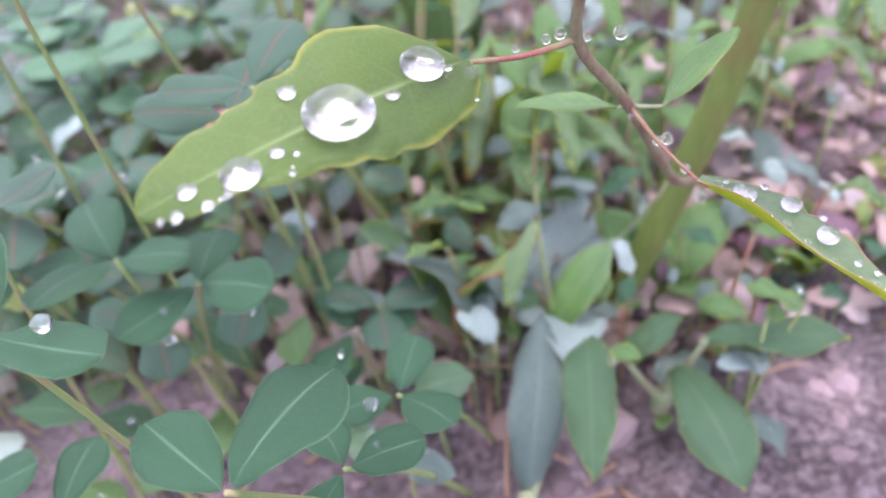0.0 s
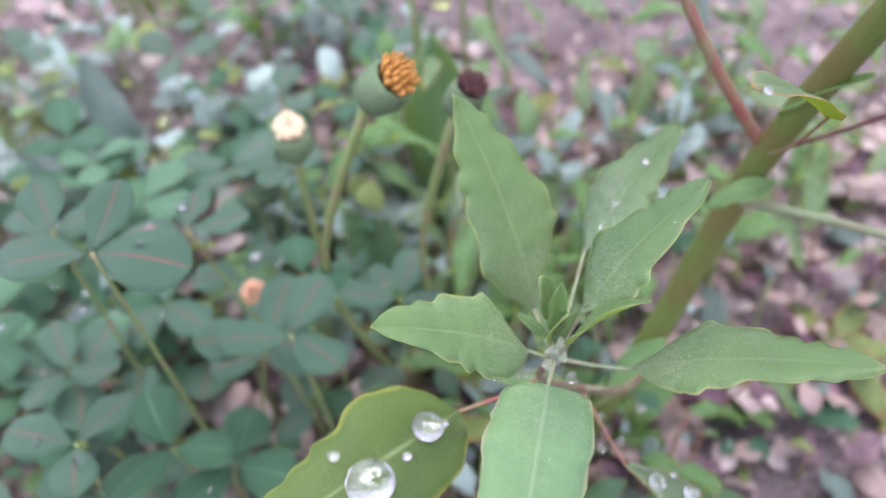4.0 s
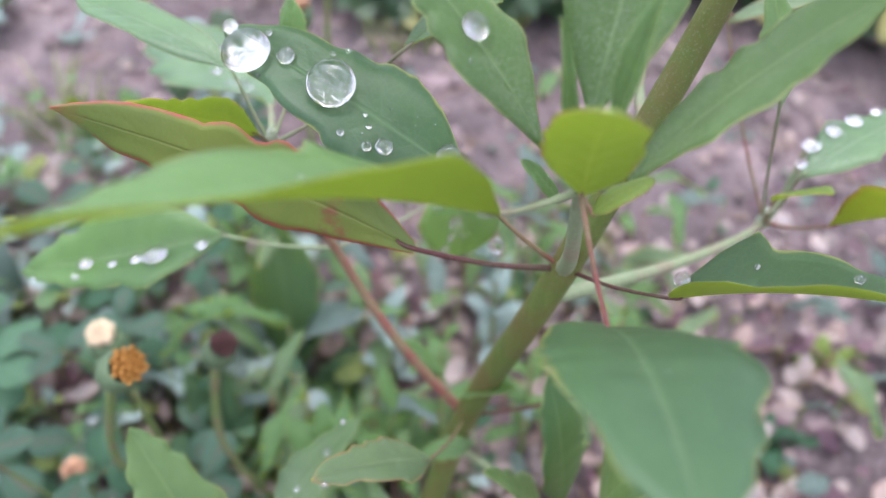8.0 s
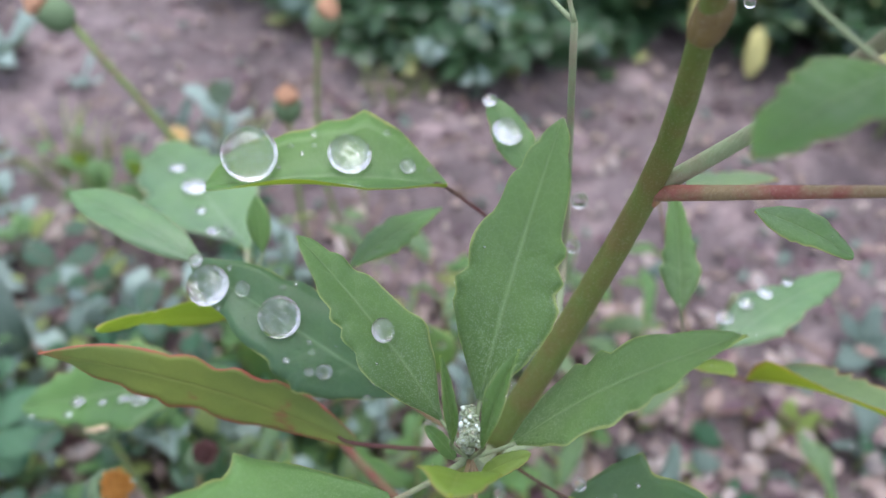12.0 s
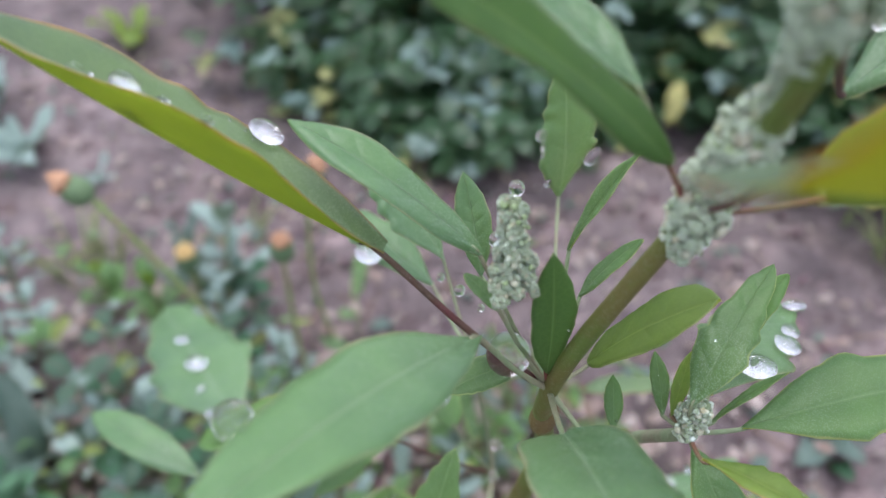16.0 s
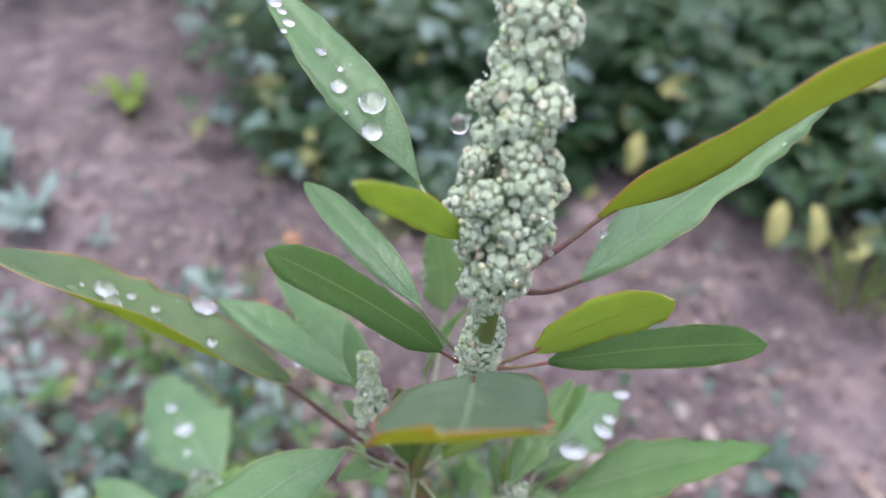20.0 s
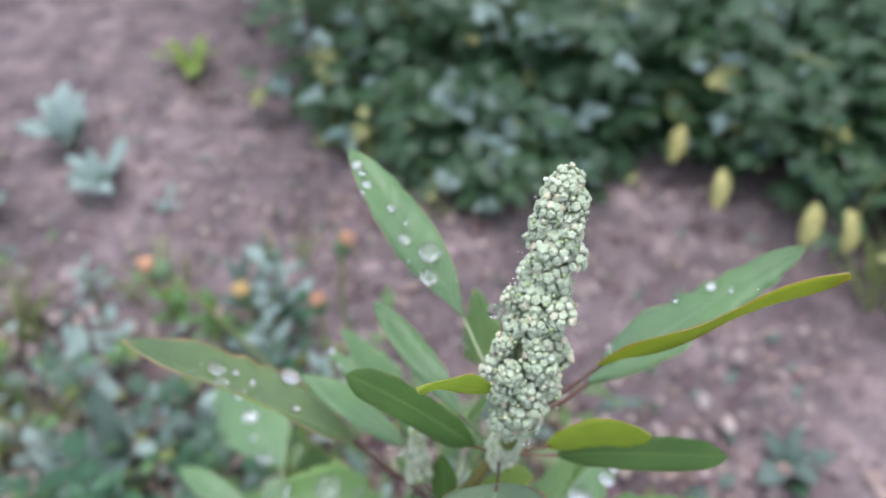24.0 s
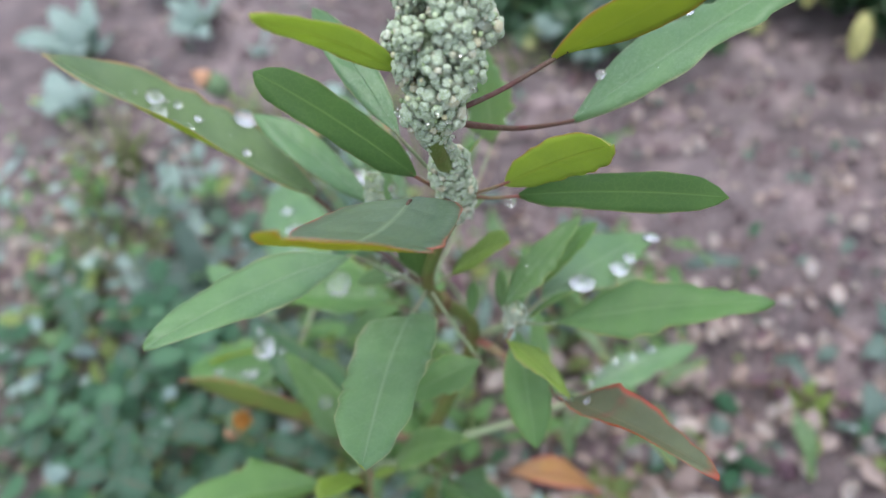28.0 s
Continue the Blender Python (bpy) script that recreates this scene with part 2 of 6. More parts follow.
# Undersides are yellowed in base colour and tint, as if light shone through them.
LIT_THROUGH_YELLOW = (0.80, 0.88, 0.14)
LEAF = {
    "green": (leaf_material("leaf_green", (0.046, 0.122, 0.036), (0.096, 0.206, 0.064), (0.22, 0.33, 0.17), (0.24, 0.28, 0.09), 0.05, powder=0.25),
              leaf_material("leaf_green_under", (0.22, 0.29, 0.05), (0.34, 0.41, 0.07), (0.42, 0.48, 0.14), (0.4, 0.42, 0.1), 0.03, glow=0.75, tint=LIT_THROUGH_YELLOW)),
    "young": (leaf_material("leaf_young", (0.042, 0.105, 0.03), (0.084, 0.17, 0.054), (0.24, 0.35, 0.18), (0.27, 0.33, 0.12), 0.05, powder=0.5),
              leaf_material("leaf_young_under", (0.24, 0.33, 0.09), (0.34, 0.43, 0.14), (0.42, 0.5, 0.24), (0.4, 0.45, 0.2), 0.03, glow=0.7, powder=0.8, tint=(0.85, 0.95, 0.35))),
    "meal": (leaf_material("leaf_meal", (0.048, 0.108, 0.038), (0.09, 0.166, 0.068), (0.20, 0.29, 0.14), (0.24, 0.29, 0.10), 0.05, powder=0.8),
             leaf_material("leaf_meal_under", (0.20, 0.28, 0.08), (0.30, 0.38, 0.12), (0.42, 0.5, 0.24), (0.4, 0.45, 0.2), 0.03, glow=0.7, powder=0.6, tint=(0.85, 0.95, 0.35))),
    "rim": (leaf_material("leaf_rim", (0.066, 0.124, 0.062), (0.126, 0.196, 0.1), (0.24, 0.32, 0.17), (0.34, 0.20, 0.10), 0.10, powder=0.25),
            leaf_material("leaf_rim_under", (0.30, 0.33, 0.03), (0.40, 0.42, 0.05), (0.45, 0.45, 0.1), (0.5, 0.12, 0.06), 0.12, glow=0.75, tint=LIT_THROUGH_YELLOW)),
    "red": (leaf_material("leaf_red", (0.085, 0.15, 0.04), (0.165, 0.22, 0.066), (0.3, 0.3, 0.14), (0.42, 0.06, 0.06), 0.12, blotch=(0.22, 0.09, 0.055)),
            leaf_material("leaf_red_under", (0.12, 0.17, 0.034), (0.2, 0.245, 0.058), (0.22, 0.21, 0.06), (0.42, 0.035, 0.07), 0.13, glow=0.35, blotch=(0.24, 0.06, 0.05))),
    "yellow": (leaf_material("leaf_yellow", (0.14, 0.225, 0.04), (0.22, 0.31, 0.07), (0.38, 0.44, 0.14), (0.38, 0.28, 0.1), 0.05, glow=0.5),
               # yellow on both sides: light from behind is put into the base colour
               leaf_material("leaf_yellow_under", (0.22, 0.32, 0.035), (0.31, 0.41, 0.065), (0.52, 0.56, 0.1), (0.45, 0.2, 0.08), 0.05, glow=0.55, tint=LIT_THROUGH_YELLOW)),
    "flame": (leaf_material("leaf_flame", (0.30, 0.13, 0.07), (0.46, 0.27, 0.12), (0.45, 0.12, 0.12), (0.42, 0.07, 0.09), 0.2, blotch=(0.40, 0.22, 0.03)),
              leaf_material("leaf_flame_under", (0.42, 0.20, 0.04), (0.50, 0.28, 0.06), (0.45, 0.12, 0.12), (0.42, 0.07, 0.09), 0.2, glow=0.6, tint=(0.95, 0.6, 0.1))),
    "scarlet": (leaf_material("leaf_scarlet", (0.045, 0.075, 0.045), (0.095, 0.130, 0.080), (0.2, 0.2, 0.12), (0.36, 0.05, 0.04), 0.14, blotch=(0.13, 0.08, 0.06)),
                leaf_material("leaf_scarlet_under", (0.36, 0.10, 0.035), (0.46, 0.13, 0.04), (0.4, 0.2, 0.06), (0.5, 0.05, 0.04), 0.3, glow=0.6, tint=(0.95, 0.3, 0.08))),
    "wet": (leaf_material("leaf_wet", (0.022, 0.07, 0.038), (0.056, 0.132, 0.068), (0.17, 0.28, 0.15), (0.24, 0.28, 0.09), 0.04, rough=0.4),
            leaf_material("leaf_wet_under", (0.20, 0.27, 0.05), (0.30, 0.37, 0.07), (0.4, 0.46, 0.14), (0.4, 0.42, 0.1), 0.03, glow=0.7, tint=LIT_THROUGH_YELLOW)),
    "autumn": (leaf_material("leaf_autumn", (0.055, 0.105, 0.078), (0.11, 0.165, 0.118), (0.24, 0.33, 0.22), (0.36, 0.10, 0.09), 0.05),
               leaf_material("leaf_autumn_under", (0.3, 0.33, 0.025), (0.4, 0.39, 0.035), (0.5, 0.5, 0.1), (0.5, 0.15, 0.05), 0.12, glow=0.75, blotch=(0.50, 0.29, 0.02), tint=(0.90, 0.76, 0.08))),
    # mealy, and paler and bluer: sky sheen is put into the base colour
    "pale_sheen": (leaf_material("leaf_pale_sheen", (0.058, 0.136, 0.062), (0.116, 0.224, 0.106), (0.26, 0.36, 0.24), (0.26, 0.28, 0.16), 0.05, powder=0.45, rough=0.36),
              leaf_material("leaf_pale_sheen_under", (0.22, 0.29, 0.06), (0.34, 0.41, 0.10), (0.42, 0.48, 0.14), (0.4, 0.42, 0.1), 0.03, glow=0.7, tint=LIT_THROUGH_YELLOW)),
    # upper side yellowed to look lit through from behind
    "lime": (leaf_material("leaf_lime", (0.052, 0.100, 0.014), (0.100, 0.160, 0.030), (0.22, 0.30, 0.10), (0.20, 0.24, 0.08), 0.04, rough=0.5),
             leaf_material("leaf_lime_under", (0.20, 0.27, 0.03), (0.30, 0.36, 0.05), (0.4, 0.46, 0.14), (0.4, 0.42, 0.1), 0.03, glow=0.7, tint=LIT_THROUGH_YELLOW)),
    "dark": (leaf_material("leaf_dark", (0.018, 0.056, 0.01), (0.042, 0.098, 0.024), (0.22, 0.33, 0.11), (0.20, 0.2, 0.1), 0.03, midrib=0.5, rough=0.58, spec=0.2, veins=0.0),
             leaf_material("leaf_dark_under", (0.13, 0.20, 0.04), (0.20, 0.28, 0.06), (0.32, 0.4, 0.12), (0.4, 0.2, 0.1), 0.05, glow=0.6)),
    "fresh": (leaf_material("leaf_fresh", (0.03, 0.068, 0.014), (0.056, 0.102, 0.026), (0.28, 0.38, 0.18), (0.19, 0.21, 0.045), 0.08, rough=0.55, spec=0.22),
              leaf_material("leaf_fresh_under", (0.30, 0.36, 0.03), (0.42, 0.46, 0.06), (0.48, 0.5, 0.12), (0.5, 0.5, 0.1), 0.05, glow=0.75, tint=LIT_THROUGH_YELLOW)),
    # darker than the striped clover: shade low among the weeds, put into the colour
    "clover": (leaf_material("leaf_clover_shaded", (0.012, 0.052, 0.026), (0.036, 0.104, 0.056), (0.15, 0.28, 0.18), (0.10, 0.21, 0.12), 0.03, rough=0.5, spec=0.22, veins=16.0, glow=0.25),
               leaf_material("leaf_clover_under", (0.058, 0.105, 0.071), (0.101, 0.154, 0.102), (0.2, 0.3, 0.18), (0.2, 0.3, 0.18), 0.02, veins=16.0)),
    "leafgreen": (leaf_material("leaf_clover_bright", (0.024, 0.090, 0.040), (0.066, 0.165, 0.085), (0.15, 0.28, 0.18), (0.10, 0.21, 0.12), 0.03, rough=0.45, veins=16.0, glow=0.25),
                  leaf_material("leaf_clover_bright_under", (0.058, 0.105, 0.071), (0.101, 0.154, 0.102), (0.2, 0.3, 0.18), (0.2, 0.3, 0.18), 0.02, veins=16.0)),
    "striped": (leaf_material("leaf_striped", (0.02, 0.066, 0.042), (0.056, 0.126, 0.086), (0.20, 0.075, 0.07), (0.10, 0.21, 0.12), 0.03, rough=0.42, veins=0.0, glow=0.25, midrib=0.9, spec=0.25),
                leaf_material("leaf_striped_under", (0.058, 0.105, 0.071), (0.101, 0.154, 0.102), (0.2, 0.3, 0.18), (0.2, 0.3, 0.18), 0.02, veins=16.0)),
    "grey": (leaf_material("leaf_grey", (0.124, 0.207, 0.188), (0.304, 0.392, 0.382), (0.33, 0.38, 0.32), (0.28, 0.28, 0.26), 0.04, glow=0.25),
             leaf_material("leaf_grey_under", (0.190, 0.254, 0.215), (0.294, 0.347, 0.300), (0.4, 0.42, 0.36), (0.3, 0.3, 0.28), 0.03)),
    "slate": (leaf_material("leaf_slate", (0.046, 0.086, 0.074), (0.105, 0.155, 0.14), (0.22, 0.27, 0.22), (0.2, 0.2, 0.18), 0.04, glow=0.2),
              leaf_material("leaf_slate_under", (0.12, 0.17, 0.14), (0.2, 0.25, 0.21), (0.3, 0.32, 0.26), (0.2, 0.2, 0.18), 0.03)),
    "purple": (leaf_material("leaf_purple", (0.05, 0.03, 0.045), (0.13, 0.06, 0.09), (0.2, 0.1, 0.12), (0.2, 0.08, 0.1), 0.1, glow=0.2),
               leaf_material("leaf_purple_under", (0.1, 0.04, 0.06), (0.16, 0.08, 0.1), (0.2, 0.1, 0.12), (0.2, 0.08, 0.1), 0.1, glow=0.2)),
    "husk": (leaf_material("leaf_husk", (0.2, 0.152, 0.148), (0.4, 0.33, 0.32), (0.5, 0.42, 0.36), (0.35, 0.25, 0.2), 0.1, blotch=(0.28, 0.18, 0.15), glow=0.2),
             leaf_material("leaf_husk_under", (0.22, 0.175, 0.17), (0.4, 0.335, 0.33), (0.5, 0.42, 0.36), (0.35, 0.25, 0.2), 0.1, glow=0.2)),
    "dry": (leaf_material("leaf_dry", (0.125, 0.085, 0.082), (0.33, 0.245, 0.24), (0.36, 0.28, 0.2), (0.25, 0.15, 0.1), 0.1, blotch=(0.17, 0.09, 0.06), glow=0.2),
            leaf_material("leaf_dry_under", (0.18, 0.125, 0.122), (0.35, 0.275, 0.27), (0.36, 0.28, 0.2), (0.25, 0.15, 0.1), 0.1, glow=0.2)),
}


def stem_material(name, dark, light, stripe, scale=300.0):
    m, n, l, p = material(name)
    co = n.new("ShaderNodeTexCoord")
    grow = n.new("ShaderNodeMapping")
    grow.inputs["Scale"].default_value = (1, 1, 0.12)
    l.new(co.outputs["Object"], grow.inputs[0])
    streak = noise_of(n, l, grow.outputs[0], scale * 2)
    patch = noise_of(n, l, co.outputs["Object"], scale * 0.25)
    colour = mix(n, l, streak, dark, light)
    colour = mix(n, l, ramp(n, l, patch, [(0.45, (0, 0, 0)), (0.62, (1, 1, 1))]), colour, stripe)
    fine = noise_of(n, l, co.outputs["Object"], 3000.0)
    colour = mix(n, l, ramp(n, l, fine, [(0.54, (0, 0, 0)), (0.66, (0.10, 0.10, 0.10))]), colour, (0.46, 0.50, 0.42))
    l.new(colour, p.inputs["Base Color"])
    p.inputs["Specular IOR Level"].default_value = 0.28
    p.inputs["Roughness"].default_value = 0.55
    bump(n, l, streak, 0.5, 0.0006, p)
    return m


STEM = stem_material("stem_green", (0.060, 0.095, 0.016), (0.120, 0.165, 0.036), (0.112, 0.100, 0.028))
RED_STEM = stem_material("stem_red", (0.14, 0.10, 0.052), (0.23, 0.18, 0.095), (0.20, 0.07, 0.055), 600.0)
PURPLE_STEM = stem_material("stem_purple", (0.052, 0.030, 0.022), (0.105, 0.068, 0.040), (0.090, 0.030, 0.028), 600.0)
CRIMSON = stem_material("stem_crimson", (0.20, 0.12, 0.05), (0.26, 0.20, 0.09), (0.20, 0.02, 0.03), 900.0)
BROWN_STEM = stem_material("stem_brown", (0.10, 0.085, 0.045), (0.19, 0.18, 0.10), (0.13, 0.075, 0.055), 600.0)
PALE_STEM = stem_material("stem_pale", (0.13, 0.18, 0.085), (0.24, 0.30, 0.17), (0.20, 0.19, 0.12), 600.0)
CLOVER_STEM = stem_material("clover_stem", (0.11, 0.18, 0.05), (0.20, 0.26, 0.09), (0.20, 0.18, 0.09), 600.0)

WATER, _n, _l, _p = material("water")
_p.inputs["Base Color"].default_value = (1, 1, 1, 1)
_p.inputs["Roughness"].default_value = 0.0
_p.inputs["IOR"].default_value = 1.33
_p.inputs["Transmission Weight"].default_value = 1.0

# the foot of a bead: water over the silvery air that the mealy grains hold under it
FILM, _n, _l, _p = material("drop_foot")
_p.inputs["Base Color"].default_value = (1, 1, 1, 1)
_p.inputs["Roughness"].default_value = 0.03
_p.inputs["IOR"].default_value = 1.33
_p.inputs["Transmission Weight"].default_value = 1.0
_grain = noise_of(_n, _l, _n.new("ShaderNodeTexCoord").outputs["Object"], 9.0, 5.0, 0.7)
bump(_n, _l, _grain, 0.25, 0.06, _p)
_shine = _n.new("ShaderNodeBsdfGlossy")
_shine.inputs["Color"].default_value = (0.82, 0.86, 0.84, 1)
_shine.inputs["Roughness"].default_value = 0.12
_both = _n.new("ShaderNodeMixShader")
_l.new(ramp(_n, _l, _grain, [(0.45, (0.0, 0.0, 0.0)), (0.66, (0.17, 0.17, 0.17))]), _both.inputs[0])
_l.new(_p.outputs[0], _both.inputs[1])
_l.new(_shine.outputs[0], _both.inputs[2])
_l.new(_both.outputs[0], _n["Material Output"].inputs[0])


def plain(name, dark, light, scale, rough=0.7, bumpy=0.4, size=0.0005):
    m, n, l, p = material(name)
    co, info = n.new("ShaderNodeTexCoord"), n.new("ShaderNodeObjectInfo")
    f = noise_of(n, l, co.outputs["Object"], scale)
    l.new(mix(n, l, calc(n, l, "ADD", calc(n, l, "MULTIPLY", f, 0.7), calc(n, l, "MULTIPLY", info.outputs["Random"], 0.3)), dark, light), p.inputs["Base Color"])
    p.inputs["Roughness"].default_value = rough
    bump(n, l, f, bumpy, size, p)
    return m


FLORET, _n, _l, _p = material("floret")
_co = _n.new("ShaderNodeTexCoord").outputs["Object"]
_info = _n.new("ShaderNodeObjectInfo")
_isle = _n.new("ShaderNodeNewGeometry").outputs["Random Per Island"]
_c = ramp(_n, _l, _isle, [(0.0, (0.17, 0.25, 0.10)), (0.5, (0.28, 0.37, 0.18)), (0.84, (0.40, 0.47, 0.30)), (0.93, (0.46, 0.40, 0.20)), (1.0, (0.44, 0.51, 0.38))])
_c = mix(_n, _l, calc(_n, _l, "MULTIPLY", _info.outputs["Random"], 0.2), _c, (0.36, 0.40, 0.20))
_vo = node(_n, "ShaderNodeTexVoronoi", Scale=16.0)
_l.new(_co, _vo.inputs["Vector"])
_c = mix(_n, _l, ramp(_n, _l, _vo.outputs[0], [(0.18, (0.85, 0.85, 0.85)), (0.42, (0, 0, 0))]), _c, (0.70, 0.79, 0.74))
_frost = noise_of(_n, _l, _co, 34.0, 4.0, 0.75)
_c = mix(_n, _l, ramp(_n, _l, _frost, [(0.50, (0, 0, 0)), (0.62, (0.75, 0.75, 0.75))]), _c, (0.74, 0.82, 0.78))
_l.new(_c, _p.inputs["Base Color"])
_p.inputs["Roughness"].default_value = 0.36
bump(_n, _l, calc(_n, _l, "SUBTRACT", 1.0, _vo.outputs[0]), 0.7, 0.0002, _p)
PETAL = plain("petal_cream", (0.55, 0.42, 0.24), (0.75, 0.64, 0.45), 900.0)
ORANGE = plain("petal_orange", (0.28, 0.14, 0.075), (0.50, 0.30, 0.18), 1200.0)
RUST = plain("petal_rust", (0.28, 0.11, 0.02), (0.50, 0.26, 0.05), 1200.0)
YELLOW = plain("petal_yellow", (0.48, 0.32, 0.11), (0.64, 0.47, 0.22), 1200.0)
SEPAL = plain("sepal", (0.05, 0.09, 0.04), (0.12, 0.19, 0.09), 700.0)
BROWN = plain("withered", (0.05, 0.02, 0.02), (0.14, 0.06, 0.05), 900.0)

SOIL, _n, _l, _p = material("soil")
_co = _n.new("ShaderNodeTexCoord").outputs["Object"]
_big, _midn, _fine = noise_of(_n, _l, _co, 7.0, 5.0), noise_of(_n, _l, _co, 45.0, 6.0, 0.7), noise_of(_n, _l, _co, 420.0, 5.0, 0.7)
_c = ramp(_n, _l, _big, [(0.38, (0.030, 0.022, 0.022)), (0.5, (0.098, 0.077, 0.076)), (0.62, (0.205, 0.165, 0.163))])
_c = mix(_n, _l, ramp(_n, _l, _midn, [(0.36, (0, 0, 0)), (0.66, (0.85, 0.85, 0.85))]), _c, (0.085, 0.058, 0.060))
_c = mix(_n, _l, ramp(_n, _l, _fine, [(0.42, (0, 0, 0)), (0.72, (0.75, 0.75, 0.75))]), _c, (0.34, 0.275, 0.275))
_c = mix(_n, _l, 1.0, _c, ramp(_n, _l, noise_of(_n, _l, _co, 30.0, 6.0, 0.65), [(0.36, (0.52, 0.52, 0.54)), (0.50, (0.80, 0.82, 0.83)), (0.66, (1.32, 1.30, 1.28))]), "MULTIPLY")
_l.new(_c, _p.inputs["Base Color"])
_p.inputs["Roughness"].default_value = 0.9
bump(_n, _l, calc(_n, _l, "ADD", _midn, calc(_n, _l, "MULTIPLY", _fine, 0.3)), 0.8, 0.006, _p)
CRUMB, _n, _l, _p = material("soil_crumb")
_isle = _n.new("ShaderNodeNewGeometry").outputs["Random Per Island"]
_c = ramp(_n, _l, _isle, [(0.0, (0.045, 0.030, 0.032)), (0.6, (0.13, 0.098, 0.10)), (1.0, (0.27, 0.21, 0.21))])
_fine = noise_of(_n, _l, _n.new("ShaderNodeTexCoord").outputs["Object"], 500.0)
_l.new(mix(_n, _l, calc(_n, _l, "MULTIPLY", _fine, 0.5), _c, (0.12, 0.085, 0.085)), _p.inputs["Base Color"])
_p.inputs["Roughness"].default_value = 0.9
bump(_n, _l, _fine, 0.8, 0.001, _p)


# ---- builders ----
def part(name, bm, mat, parent, label="", smooth=True, at=None):
    """Links a bmesh as one mesh object under a thing or a part."""
    me = bpy.data.meshes.new(name)
    bm.to_mesh(me)
    bm.free()
    for m in mat if isinstance(mat, (list, tuple)) else [mat]:
        me.materials.append(m)
    if smooth:
        me.polygons.foreach_set("use_smooth", [True] * len(me.polygons))
    ob = new(name, me)
    ob.parent = parent
    if parent is not None:
        m = Matrix.Identity(4)
        up = parent
        while up is not None:
            m = up.matrix_basis @ m if up.parent is None else up.matrix_parent_inverse @ up.matrix_basis @ m
            up = up.parent
        ob.matrix_parent_inverse = m.inverted()
    if at is not None:
        ob.matrix_basis = at
    return tagged(ob, label)


def tube(points, radii, sides=8, bm=None):
    """A smooth round stalk through the points, tapering by the radii."""
    bm = bm or bmesh.new()
    pts = [Vector(p) for p in points]
    fine, rad = [], []
    steps = 5 if len(pts) > 2 else 3
    for i in range(len(pts) - 1):
        p0, p1, p2, p3 = pts[max(i - 1, 0)], pts[i], pts[i + 1], pts[min(i + 2, len(pts) - 1)]
        for k in range(steps):
            t = k / steps
            fine.append(0.5 * ((2 * p1) + (p2 - p0) * t + (2 * p0 - 5 * p1 + 4 * p2 - p3) * t * t + (3 * p1 - p0 - 3 * p2 + p3) * t ** 3))
            rad.append(radii[i] + (radii[i + 1] - radii[i]) * t)
    fine.append(pts[-1]), rad.append(radii[-1])
    rings, side = [], Vector((1, 0, 0.3))
    for i, (c, r) in enumerate(zip(fine, rad)):
        way = (fine[min(i + 1, len(fine) - 1)] - fine[max(i - 1, 0)]).normalized()
        side = (side - way * side.dot(way)).normalized()
        other = way.cross(side)
        rings.append([bm.verts.new(c + r * (math.cos(a) * side + math.sin(a) * other)) for a in (2 * math.pi * k / sides for k in range(sides))])
    for a, b in zip(rings, rings[1:]):
        for k in range(sides):
            bm.faces.new((a[k], a[(k + 1) % sides], b[(k + 1) % sides], b[k]))
    bm.faces.new(rings[-1])
    bm.faces.new(rings[0][::-1])
    return bm


PROFILE = {
    "plump": ((0, 0.05, 0.15, 0.3, 0.4, 0.5, 0.7, 0.9, 0.97, 1), (0.06, 0.5, 0.86, 1.0, 0.92, 0.8, 0.62, 0.38, 0.2, 0.04)),
    "blunt": ((0, 0.03, 0.1, 0.3, 0.55, 0.8, 0.94, 1), (0.1, 0.7, 0.93, 1.0, 0.98, 0.84, 0.5, 0.05)),
    "strap": ((0, 0.06, 0.18, 0.4, 0.7, 0.88, 0.96, 1), (0.06, 0.36, 0.8, 1.0, 0.98, 0.8, 0.45, 0.04)),
    "lobed": ((0, 0.06, 0.2, 0.36, 0.43, 0.5, 0.68, 0.84, 0.95, 1), (0.06, 0.3, 0.74, 1.0, 0.66, 0.6, 0.5, 0.36, 0.2, 0.03)),
    "toothed": ((0, 0.06, 0.2, 0.34, 0.5, 0.68, 0.84, 0.95, 1), (0.06, 0.25, 0.72, 1.0, 0.86, 0.66, 0.46, 0.24, 0.03)),
    "lance": ((0, 0.06, 0.2, 0.4, 0.6, 0.78, 0.9, 0.97, 1), (0.06, 0.25, 0.66, 0.97, 1.0, 0.78, 0.46, 0.2, 0.03)),
    "oval": ((0, 0.05, 0.18, 0.38, 0.58, 0.76, 0.9, 0.97, 1), (0.08, 0.36, 0.78, 1.0, 0.96, 0.76, 0.5, 0.28, 0.05)),
    "round": ((0, 0.08, 0.3, 0.55, 0.75, 0.9, 0.97, 1), (0.06, 0.3, 0.75, 1.0, 0.97, 0.7, 0.4, 0.12)),
    "broad": ((0, 0.05, 0.2, 0.4, 0.6, 0.8, 0.93, 1), (0.15, 0.5, 0.9, 1.0, 0.9, 0.66, 0.36, 0.05)),
}


